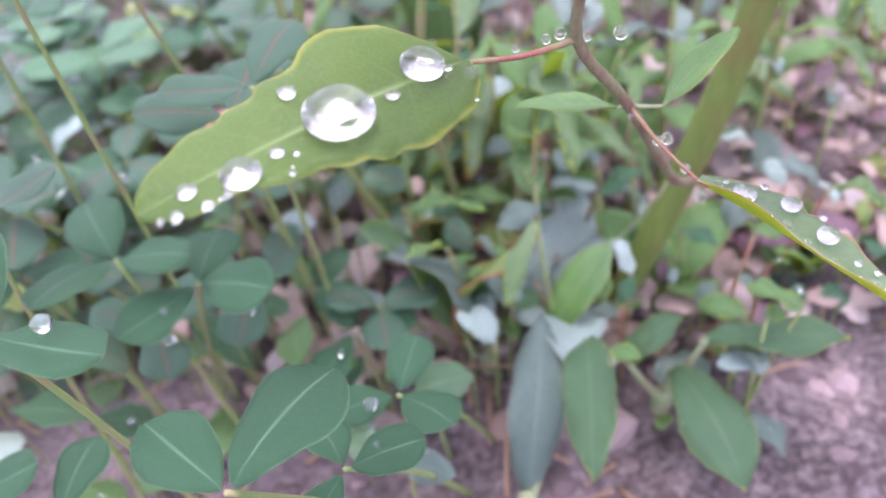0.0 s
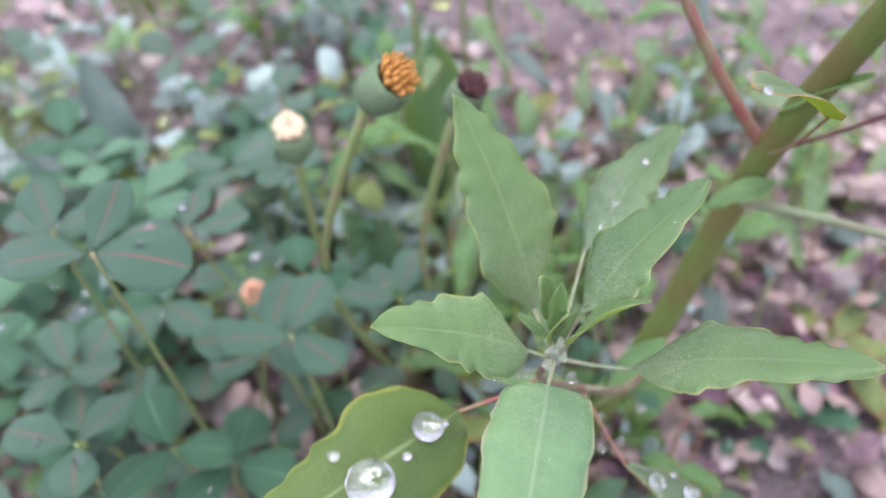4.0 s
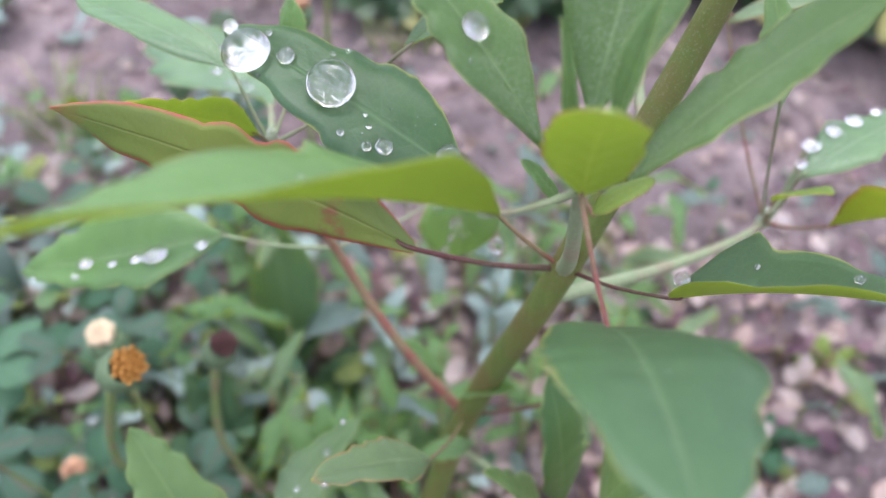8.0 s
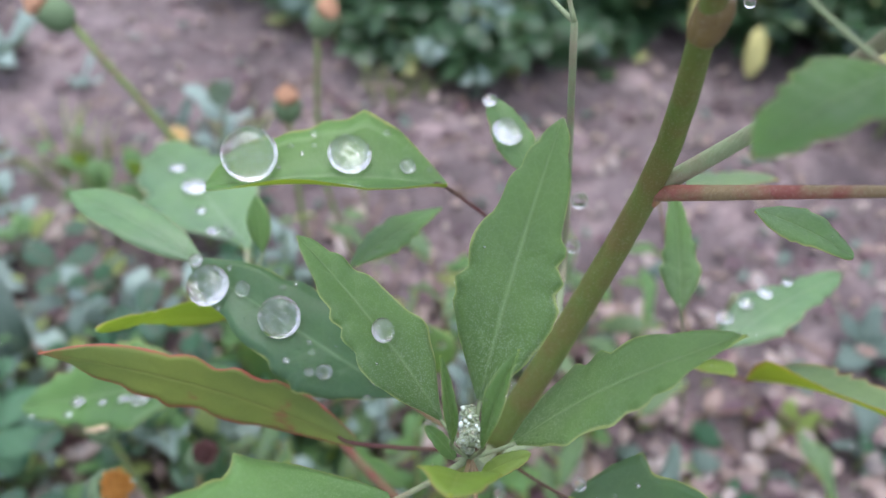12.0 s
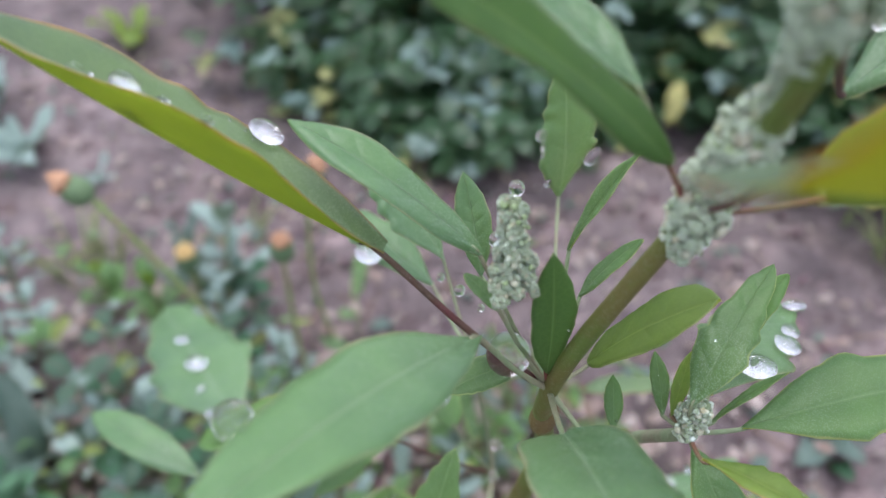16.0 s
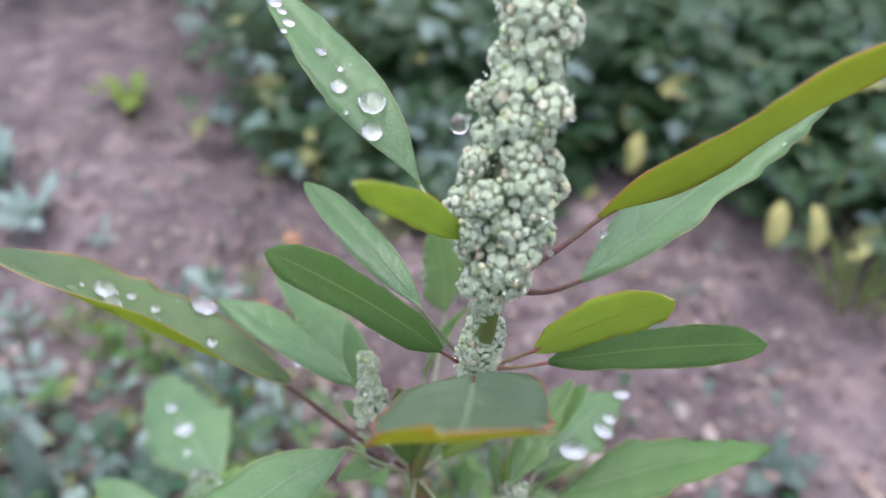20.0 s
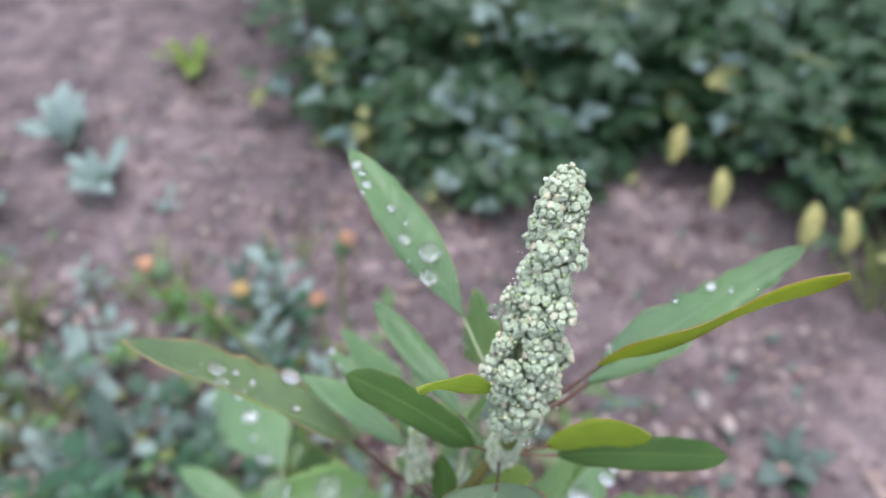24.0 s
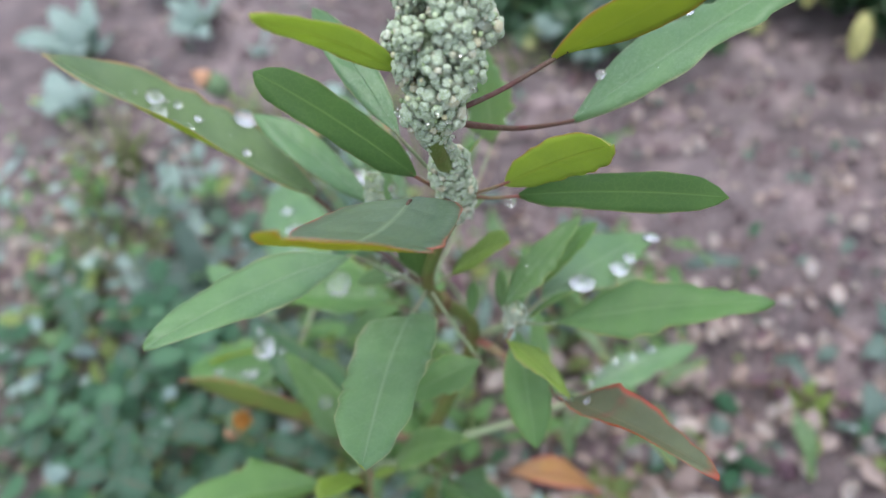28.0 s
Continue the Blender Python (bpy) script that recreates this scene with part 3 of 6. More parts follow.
def leaf_form(L, w, kind, fold, arch, curl, wave, seed, teeth):
    """The function (u, v) to a place on the leaf: u across from -1 to 1, v along from 0 to 1; x along, y across, z up."""
    rng = random.Random(seed)
    xs, ys = PROFILE[kind]
    off = (rng.random(), rng.random())
    count = (rng.choice((5, 6, 7)), rng.choice((5, 6, 7)))
    lift = rng.uniform(0, 6.3)
    ff = math.tan(radians(fold))

    def edge(v, side):
        base = float(np.interp(v, xs, ys))
        if teeth and v > 0.25:
            warped = v + 0.05 * math.sin(v * 11 + lift + side * 2)
            saw = (warped * count[side] + off[side]) % 1.0
            size = 0.45 + 0.75 * abs(math.sin(7.3 * math.floor(warped * count[side] + off[side]) + lift))
            base *= 1 + teeth * size * (math.sin(math.pi * saw ** 1.8) - 0.45) * min(1, (v - 0.25) * 6) * (1 if v < 0.93 else 0.3)
        return base * w * L / 2

    def place(u, v):
        h = edge(v, 0 if u < 0 else 1)
        y = u * h
        z = arch * L * 4 * v * (1 - v) + abs(y) * ff * (1 - 0.35 * abs(u)) + curl * u * u * h
        z += wave * L * 0.06 * math.sin(v * 9 + lift + (2 if u > 0 else 0)) * u * u
        return Vector((v * L, y, z))
    return place


def leaf_bm(place, nv=24, nu=8, thick=0.00035):
    """A leaf with an upper side (first material), an under side (second) and a real rim."""
    bm = bmesh.new()
    uv = bm.loops.layers.uv.new("UVMap")
    rows = [[], []]
    for k in (0, 1):
        for i in range(nv + 1):
            v = i / nv
            line = []
            for j in range(nu + 1):
                u = -1 + 2 * j / nu
                p = place(u, v)
                t = thick * (0.25 if abs(u) > 0.99 else 1) + (0.9 * thick * (1 - v) if k and abs(u) < 0.01 else 0)
                p.z += t / 2 if k == 0 else -t / 2
                line.append((bm.verts.new(p), (j / nu, v)))
            rows[k].append(line)
    for k in (0, 1):
        for i in range(nv):
            for j in range(nu):
                q = [rows[k][i][j], rows[k][i][j + 1], rows[k][i + 1][j + 1], rows[k][i + 1][j]]
                # the upper side looks up
                q = q[::-1] if k == 0 else q
                f = bm.faces.new([a[0] for a in q])
                f.material_index = k
                for loop, a in zip(f.loops, q):
                    loop[uv].uv = a[1]
    for i in range(nv):
        for j, flip in ((0, True), (nu, False)):
            q = [rows[0][i][j], rows[0][i + 1][j], rows[1][i + 1][j], rows[1][i][j]]
            f = bm.faces.new([a[0] for a in (q[::-1] if flip else q)])
            for loop, a in zip(f.loops, q[::-1] if flip else q):
                loop[uv].uv = a[1]
    return bm


def frame_of(base, tip, roll=0.0):
    """The pose of a leaf from base to tip whose upper side looks up, turned by roll about its length."""
    x = (Vector(tip) - Vector(base)).normalized()
    z = Vector((0, 0, 1)) - x * x.z
    if z.length < 0.05:
        z = Vector((0, 1, 0)) - x * x.y
    z.normalize()
    y = z.cross(x)
    m = Matrix((x, y, z)).transposed().to_4x4()
    return Matrix.Translation(base) @ m @ Matrix.Rotation(radians(roll), 4, "X")


SURFACE = {}
LEAF_LABEL = {"pale_sheen": "pale blue-green leaf, its waxy sheen partly put into the colour", "lime": "yellowish green young leaf coloured as if lit through, with a pale midrib", "flame": "drooping leaf turned pink and orange", "scarlet": "dark leaf with a scarlet curled rim", "meal": "soft green young leaf dusted with white meal", "wet": "dark green toothed leaf wet with rain", "green": "grey-green toothed leaf", "young": "pale green young leaf with white mealy dust", "rim": "green leaf with a reddish rim",
              "red": "green leaf turning red and brown at the rim", "yellow": "yellow-green leaf coloured as if lit through from behind", "autumn": "grey-green leaf with an orange underside",
              "dark": "dark green leaf with a pale midrib", "fresh": "bright green leaf with a yellow rim"}


def leaf(name, start, base, tip, w=0.36, kind="toothed", mat="green", roll=0.0, fold=16.0, arch=0.05, curl=-0.08, wave=0.3, teeth=None, bend=0.0, stalk=True):
    """A leaf of the tall plant with its own stalk from the stem."""
    base, tip = Vector(base), Vector(tip)
    L = (tip - base).length
    teeth = {"toothed": 0.19, "lance": 0.05, "oval": 0.09, "strap": 0.04, "lobed": 0.1, "plump": 0.1, "blunt": 0.08}[kind] if teeth is None else teeth
    place = leaf_form(L, w, kind, fold, arch, curl, wave, name, teeth)
    m = frame_of(base, tip, roll)
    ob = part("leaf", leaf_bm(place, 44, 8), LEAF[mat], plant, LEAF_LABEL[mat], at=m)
    if stalk:
        r = max(0.00028, 0.00031 * L / 0.035)
        half = (Vector(start) + base) / 2 + Vector((0, 0, -0.05 * (base - Vector(start)).length))
        inner = base + (tip - base) * 0.06 + m.to_3x3() @ Vector((0, 0, place(0, 0.06).z - r * 0.6))
        part("petiole", tube([start, half, base - (m.to_3x3() @ Vector((0, 0, r * 0.5))), inner], [r * 1.3, r, r * 0.9, r * 0.5], 7), PURPLE_STEM if name in ("N", "R", "Q", "RO", "V4", "U1", "U2", "X", "L6") else RED_STEM if mat in ("fresh", "rim", "wet", "dark", "yellow") else PALE_STEM, ob)
    SURFACE[name] = (m, place)
    return ob


# ---- ground ----
def ground_height(x, y):
    near = max(0.0, 1 - math.hypot(x - 0.05, y - 0.25) / 1.6)
    return near * (0.012 * noise.noise((x * 7, y * 7, 0)) + 0.009 * noise.noise((x * 23, y * 23, 3)) + 0.005 * noise.noise((x * 60, y * 70, 5)))


def spread(inner, outer, count, centre):
    return sorted({centre + s * v for s in (-1, 1) for v in [inner * k / count for k in range(count + 1)] + [inner * 1.5 ** k for k in range(1, outer)]})


_bm = bmesh.new()
_xs, _ys = spread(0.8, 19, 150, 0.05), spread(0.8, 19, 150, 0.3)
_grid = [[_bm.verts.new((x, y, ground_height(x, y))) for x in _xs] for y in _ys]
for _a, _b in zip(_grid, _grid[1:]):
    for _i in range(len(_xs) - 1):
        _bm.faces.new((_a[_i], _a[_i + 1], _b[_i + 1], _b[_i]))
tagged(part("ground", _bm, SOIL, None), "bare reddish-brown garden soil, damp and crumbly", "soil", kind="structure")

# ---- the tall plant: stems ----
plant = new("goosefoot_plant")
tagged(plant, "tall wet goosefoot weed with toothed green leaves and flower spike", "plant")
# ---- nodes of the plant's stems ----
nH = Vector((0.0559, 0.0712, 0.1275))
nR = Vector((0.0688, 0.0538, 0.1942))
nS = Vector((0.0870, 0.0613, 0.2455))
nM = Vector((0.0854, 0.0482, 0.2864))
n5 = Vector((0.0957, 0.0453, 0.3174))
n6 = Vector((0.0981, 0.0358, 0.3426))
nT = Vector((0.1040, 0.0508, 0.3782))
nA = Vector((0.0111, 0.0223, 0.1322))
nA0 = Vector((0.0333, 0.0559, 0.0688))
nG = Vector((0.0301, 0.0799, 0.1721))
nGt = Vector((0.0235, 0.0734, 0.2019))
nP = Vector((0.1198, 0.0972, 0.1630))
nJ = Vector((0.0755, 0.0435, 0.1298))
nQ2 = Vector((0.1020, 0.0448, 0.2829))
nX0 = Vector((0.0813, 0.0794, 0.2141))
nX1 = Vector((0.0763, 0.0709, 0.2643))
nA1 = Vector((0.0102, 0.0285, 0.1174))
nAk = Vector((0.0192, 0.0368, 0.1007))
nSt = Vector((0.1073, 0.0439, 0.2616))
nL = Vector((0.0646, 0.0329, 0.2277))


# ---- flower clusters and drops ----
def floret_bm(seed):
    """A cluster of tight flower buds, each with five folded lobes round a dimple."""
    rng = random.Random(seed)
    bm = bmesh.new()
    bmesh.ops.create_icosphere(bm, subdivisions=1, radius=0.6)
    count = rng.choice((26, 28, 30))
    for k in range(count):
        h = 1 - 1.8 * (k + 0.5) / count
        a0 = k * 2.4 + rng.uniform(-0.3, 0.3)
        way = Vector((math.cos(a0) * math.sqrt(1 - h * h), math.sin(a0) * math.sqrt(1 - h * h), h))
        r = rng.uniform(0.17, 0.31)
        c = way * rng.uniform(0.62, 0.86)
        verts = bmesh.ops.create_uvsphere(bm, u_segments=15, v_segments=7, radius=r)["verts"]
        turn = (way + Vector((rng.gauss(0, 0.25), rng.gauss(0, 0.25), rng.gauss(0, 0.25)))).normalized().to_track_quat("Z", "Y").to_matrix()
        spin = rng.uniform(0, 6.3)
        for v in verts:
            a, h = math.atan2(v.co.y, v.co.x), v.co.z / r
            lobe = abs(math.cos(2.5 * a + spin))
            s = 0.78 + 0.36 * lobe * max(0.0, 1 - 0.6 * abs(h)) + rng.uniform(-0.03, 0.03)
            flat = Vector((v.co.x * s, v.co.y * s, v.co.z * (0.95 - 0.5 * max(0, h - 0.72) / 0.28)))
            v.co = turn @ flat + c
    return bm


FLORETS = []
for _k in range(6):
    _bm = floret_bm(_k)
    _me = bpy.data.meshes.new("flower_knot")
    _bm.to_mesh(_me)
    _bm.free()
    _me.materials.append(FLORET)
    _me.polygons.foreach_set("use_smooth", [True] * len(_me.polygons))
    FLORETS.append(_me)


def knot(parent, place, way, size, rng):
    """One flower knot as a part of its spike."""
    ob = new("flower_knot", rng.choice(FLORETS))
    ob.parent = parent
    ob.matrix_parent_inverse = parent.matrix_parent_inverse.copy() if parent.parent is None else (parent.parent.matrix_basis @ parent.matrix_parent_inverse @ parent.matrix_basis).inverted()
    q = way.to_track_quat("Z", "Y").to_matrix().to_4x4()
    ob.matrix_basis = Matrix.Translation(place) @ q @ Matrix.Rotation(rng.uniform(0, 6.3), 4, "Z") @ Matrix.Diagonal((size, size, size * rng.uniform(0.8, 1.0), 1))


def spike(points, radii, size, seed, name="flower_spike"):
    """A flower spike: an axis with clusters round it in a spiral, out to the radii; size: a cluster's radius."""
    rng = random.Random(seed)
    pts = [Vector(p) for p in points]
    axis = part(name, tube(pts, [0.0004 + 0.25 * r for r in radii], 10), PALE_STEM, plant, "mealy grey-green flower spike with tight buds")
    lengths = [(b - a).length for a, b in zip(pts, pts[1:])]
    total, done, angle = sum(lengths), 0.0, 0.0
    while done < total:
        d, k = done, 0
        while k < len(lengths) - 1 and d > lengths[k]:
            d -= lengths[k]
            k += 1
        t = min(1, d / lengths[k])
        c, r = pts[k].lerp(pts[k + 1], t), radii[k] + (radii[k + 1] - radii[k]) * t
        way = (pts[k + 1] - pts[k]).normalized()
        side = way.cross(Vector((1, 0.2, 0))).normalized()
        other = way.cross(side)
        out = math.cos(angle) * side + math.sin(angle) * other
        s = min(size * rng.uniform(0.75, 1.2), 0.8 * r)
        reach = r * rng.uniform(0.82, 1.16) - s * 0.9
        knot(axis, c + out * max(0.0, reach), (out + 0.35 * way).normalized(), s, rng)
        angle += 2.4 + rng.uniform(-0.2, 0.2)
        done += s * s * 0.62 / max(r, s)
    return axis


def froth(axis, points, radii, count, seed):
    """Single buds, too many to count, that fill the spike between its knots."""
    rng = random.Random(seed)
    bm = bmesh.new()
    bmesh.ops.create_icosphere(bm, subdivisions=1, radius=1)
    bm.verts.index_update()
    shape, tris = [v.co.copy() for v in bm.verts], [[v.index for v in f.verts] for f in bm.faces]
    bm.free()
    pts = [Vector(p) for p in points]
    lengths = [(b - a).length for a, b in zip(pts, pts[1:])]
    verts, faces = [], []
    while count:
        k = rng.choices(range(len(lengths)), [n * (radii[i] + radii[i + 1]) for i, n in enumerate(lengths)])[0]
        t = rng.random()
        c, r = pts[k].lerp(pts[k + 1], t), radii[k] + (radii[k + 1] - radii[k]) * t
        way = (pts[k + 1] - pts[k]).normalized()
        out = way.cross(Vector((rng.gauss(0, 1), rng.gauss(0, 1), rng.gauss(0, 1)))).normalized()
        p, size = c + out * r * rng.uniform(0.4, 0.92), rng.uniform(0.0002, 0.0004)
        at = len(verts)
        verts += [tuple(p + q * size * rng.uniform(0.85, 1.15)) for q in shape]
        faces += [[at + i for i in f] for f in tris]
        count -= 1
    me = bpy.data.meshes.new("bud_froth")
    me.from_pydata(verts, [], faces)
    me.materials.append(FLORET)
    me.polygons.foreach_set("use_smooth", [True] * len(faces))
    ob = new("bud_froth", me)
    ob.parent = axis
    ob.matrix_parent_inverse = (axis.parent.matrix_basis @ axis.matrix_parent_inverse @ axis.matrix_basis).inverted()
    return tagged(ob, "fine mealy buds", kind="stuff")


def drop_mesh():
    """A flattened bead of water whose foot stands a hair above the mealy leaf."""
    bm = bmesh.new()
    for v in bmesh.ops.create_uvsphere(bm, u_segments=32, v_segments=24, radius=0.5)["verts"]:
        v.co.z *= 0.74 if v.co.z > 0 else 0.56
        if v.co.z < -0.20:
            v.co.z = -0.20 - (-0.20 - v.co.z) * 0.15
        v.co.z += 0.212
    for f in bm.faces:
        f.material_index = 1 if f.calc_center_median().z < 0.03 else 0
    me = bpy.data.meshes.new("water_drop")
    bm.to_mesh(me)
    bm.free()
    me.materials.append(WATER)
    me.materials.append(FILM)
    me.polygons.foreach_set("use_smooth", [True] * len(me.polygons))
    return me


DROP = drop_mesh()
ROUND = bpy.data.meshes.new("hanging_drop")
_bm = bmesh.new()
for _v in bmesh.ops.create_uvsphere(_bm, u_segments=24, v_segments=16, radius=0.5)["verts"]:
    _v.co.z *= 1.08 if _v.co.z > 0 else 0.98
_bm.to_mesh(ROUND)
_bm.free()
ROUND.materials.append(WATER)
ROUND.polygons.foreach_set("use_smooth", [True] * len(ROUND.polygons))


def drop(name, u, v, width):
    """A rain drop lying on the upper side of a leaf."""
    m, place = SURFACE[name]
    p, e = place(u, v), 0.02
    a, b = place(max(-1, u - e), v), place(min(1, u + e), v)
    c, d = place(u, max(0, v - e)), place(u, min(1, v + e))
    normal = (d - c).cross(b - a).normalized()
    normal = normal if normal.z > 0 else -normal
    normal = (m.to_3x3() @ normal).normalized()
    # the bead rests on the highest ground under its foot
    half = max(1e-4, abs(place(1, v).y))
    local = (m.to_3x3().transposed() @ normal)
    lift = 0.0
    for k in range(8):
        du, dv = math.cos(k * 0.785) * 0.36 * width / half, math.sin(k * 0.785) * 0.36 * width / max(1e-4, place(0, 1).x)
        if abs(u + du) <= 1 and 0 <= v + dv <= 1:
            lift = max(lift, (place(u + du, v + dv) - p).dot(local))
    sunk = 0.00003 + 0.012 * width if width > 0.0012 else 0.0
    if width > 0.003:
        # heavy beads are sunk and tipped: far side looks clear, near side bright
        sunk = 0.016 * width
        normal = (normal + Vector((0, 0.035, 0))).normalized()
    spot = m @ p + normal * (0.00024 + min(lift, 0.3 * width) - sunk)
    q = normal.to_track_quat("Z", "Y").to_matrix().to_4x4()
    ob = new("water_drop", DROP)
    flat = 1.0 if name == "D" else 0.74 if width > 0.003 else 0.92
    ob.matrix_basis = Matrix.Translation(spot) @ q @ Matrix.Diagonal((width, width, width * flat, 1))
    size = "large" if width > 0.003 else "small" if width > 0.0012 else "tiny"
    return tagged(ob, size + " clear rain drop beaded on a green leaf", "water drop", "rain drops on the plant")


def loose_drop(place, width):
    ob = new("water_drop", ROUND)
    ob.matrix_basis = Matrix.Translation(place) @ Matrix.Diagonal((width, width, width, 1))
    return tagged(ob, "round clear rain drop clinging to a stalk", "water drop", "rain drops on the plant")

root = nH + (nH - nR) * 1.55
root.z = ground_height(root.x, root.y) - 0.004
root.x, root.y = nH.x - 0.028, nH.y + 0.004
plant.matrix_basis = Matrix.Translation(root)
part("main_stem", tube([root, (root + nH) / 2 + Vector((0.002, 0, 0)), nH, nR, nS, nM, n5, n6, nT - Vector((0, 0, 0.004))], [0.0036, 0.0034, 0.0029, 0.0023, 0.0017, 0.00115, 0.00105, 0.0010, 0.0007], 14), STEM, plant, "ribbed green main stem flushed with red")


def shoot(points, thick, mat=PALE_STEM):
    return part("side_branch", tube(points, [thick * (1 - 0.5 * k / (len(points) - 1)) for k in range(len(points))], 8), mat, plant)


shoot([nA0 + Vector((0.008, 0.012, -0.012)), nA0, nAk, nA1, nA], 0.0012, BROWN_STEM)
shoot([nH, (nH + nG) / 2 + Vector((-0.002, 0, 0)), nG, nGt], 0.0013, RED_STEM)
shoot([nR - (nR - nH) * 0.15, (nR + nP) / 2 - Vector((0, 0, 0.006)), nP, nP + Vector((0.004, 0.002, 0.02))], 0.0013)
shoot([nH - (nH - root) * 0.1, (nH + nJ) / 2 - Vector((0, 0, 0.006)), nJ], 0.0012)
shoot([nS, nS + Vector((0.012, -0.004, 0.016)), nQ2, nQ2 + Vector((0.001, 0, 0.006))], 0.0012)
shoot([nS - (nS - nR) * 0.55, nX0, nX1], 0.0009)
shoot([nS, nS.lerp(nSt, 0.5), nSt], 0.0012, RED_STEM)
shoot([nR, nR.lerp(nL, 0.5) + Vector((0, -0.002, -0.001)), nL], 0.0014)

d = (nM - nR).normalized() * 0.0022
part("stem_joint", tube([nS - d * 0.9 + Vector((0.0004, 0, 0)), nS - d * 0.3 + Vector((0.0005, 0, 0)), nS + d * 0.2 + Vector((0.0006, 0, 0)), nS + d * 0.7 + Vector((0.0006, 0, 0))], [0.0012, 0.00165, 0.0016, 0.0010], 14), CRIMSON, plant, "swollen crimson stem joint")
nC = nS.lerp(nM, 0.74)
COLLAR = stem_material("stem_collar", (0.085, 0.060, 0.018), (0.17, 0.13, 0.045), (0.10, 0.07, 0.03), 900.0)
part("stem_collar", tube([nC - d * 1.1, nC - d * 0.5, nC + d * 0.5, nC + d * 1.1], [0.0014, 0.00185, 0.00185, 0.0013], 14), COLLAR, plant, "rough brown swelling on the stem")
# ---- leaves of the plant, base and tip ----
leaf("A1", nA, (0.0092, 0.0339, 0.1292), (-0.0026, 0.0459, 0.1626), w=.44, kind="toothed", mat="meal")
leaf("A2", nA, (0.0067, 0.0199, 0.1378), (-0.0122, 0.0096, 0.1578), w=.42, kind="toothed", mat="meal", roll=-20)
leaf("A3", nA, (0.0088, 0.0117, 0.1413), (0.0028, -0.0170, 0.1528), w=0.38, kind="blunt", mat="pale_sheen", teeth=0.09)
leaf("A4", nA, (0.0143, 0.0232, 0.1416), (0.0297, 0.0298, 0.1601), w=.42, kind="toothed", mat="meal")
leaf("A5", nA, (0.0223, 0.0216, 0.1300), (0.0483, 0.0090, 0.1478), w=.36, kind="toothed", mat="meal")
leaf("A6", nA, (0.0124, 0.0209, 0.1370), (0.0206, 0.0150, 0.1545), w=.16, kind="lance", mat="meal", fold=40)
leaf("A7", nA, (0.0106, 0.0252, 0.1377), (0.0089, 0.0267, 0.1456), w=.5, kind="oval", mat="meal")
leaf("A8", nA, (0.0110, 0.0231, 0.1344), (0.0124, 0.0220, 0.1433), w=.5, kind="oval", mat="meal")
leaf("A9", nA, (0.0177, 0.0421, 0.1335), (0.0344, 0.0600, 0.1445), w=.4, kind="toothed", mat="meal")
leaf("D", nA1, (-0.0034, 0.0202, 0.1210), (-0.0338, -0.0039, 0.1234), w=0.49, kind="plump", mat="fresh", arch=.03, roll=-10, teeth=0.14, fold=20)
leaf("E", nAk, (0.0257, 0.0218, 0.0990), (0.0457, 0.0016, 0.0936), w=.36, kind="toothed", mat="rim", fold=30, roll=-24, curl=0.15, arch=0.01)
leaf("K", nAk, (0.0179, 0.0384, 0.0993), (0.0032, 0.0388, 0.1007), w=.3, kind="lance", mat="green")
leaf("K2", nAk, (0.0242, 0.0372, 0.0999), (0.0350, 0.0424, 0.1082), w=.35, kind="lance", mat="green")
leaf("F", nA0, (0.0250, 0.0664, 0.0407), (0.0103, 0.0566, 0.0216), w=.42, kind="oval", mat="green")
leaf("G", nG, (0.0085, 0.0814, 0.1740), (-0.0290, 0.0753, 0.1701), w=0.5, kind="toothed", mat="green", fold=40, roll=-20, arch=-0.03)
leaf("R", nR, (0.0470, 0.0491, 0.2032), (0.0062, 0.0476, 0.2271), w=0.29, kind="toothed", mat="red", fold=8, roll=95, teeth=0.24)
leaf("L5", nL, (0.0557, 0.0252, 0.2317), (0.0261, 0.0047, 0.2486), w=0.46, kind='lobed', mat="green", fold=24, roll=24, curl=0.1, teeth=0.08)
leaf("LP", nR, (0.0540, 0.0510, 0.2135), (0.0226, 0.0651, 0.2269), w=0.42, kind="toothed", mat="wet", roll=-22, teeth=0.12)
leaf("L1", nL, (0.0610, 0.0368, 0.2301), (0.0438, 0.0495, 0.2484), w=.36, kind="toothed", mat="young")
leaf("L2", nL, (0.0656, 0.0375, 0.2333), (0.0739, 0.0552, 0.2616), w=.36, kind="toothed", mat="young")
leaf("L3", nL, (0.0704, 0.0362, 0.2259), (0.0915, 0.0337, 0.2512), w=.34, kind="toothed", mat="young")
leaf("L7", nL, (0.0638, 0.0284, 0.2310), (0.0623, 0.0176, 0.2481), w=0.42, kind="oval", mat="yellow")
leaf("L6", nR, (0.0802, 0.0405, 0.2029), (0.1021, 0.0275, 0.2162), w=0.42, kind='lobed', mat="wet", fold=32, roll=-10, curl=0.45)
leaf("L8", nL, (0.0668, 0.0211, 0.2204), (0.0665, -0.0053, 0.2342), w=0.54, kind="oval", mat="wet", arch=.1, teeth=.12)
leaf("H", nH, (0.0548, 0.0693, 0.1387), (0.0646, 0.0616, 0.1519), w=.35, kind="lance", mat="green")
leaf("H2", nH, (0.0509, 0.0767, 0.1351), (0.0411, 0.0780, 0.1462), w=.35, kind="lance", mat="green")
leaf("J1", nJ, (0.0742, 0.0484, 0.1323), (0.0692, 0.0545, 0.1666), w=.36, kind="toothed", mat="wet")
leaf("J2", nJ, (0.0724, 0.0446, 0.1292), (0.0579, 0.0408, 0.1573), w=.36, kind="toothed", mat="meal")
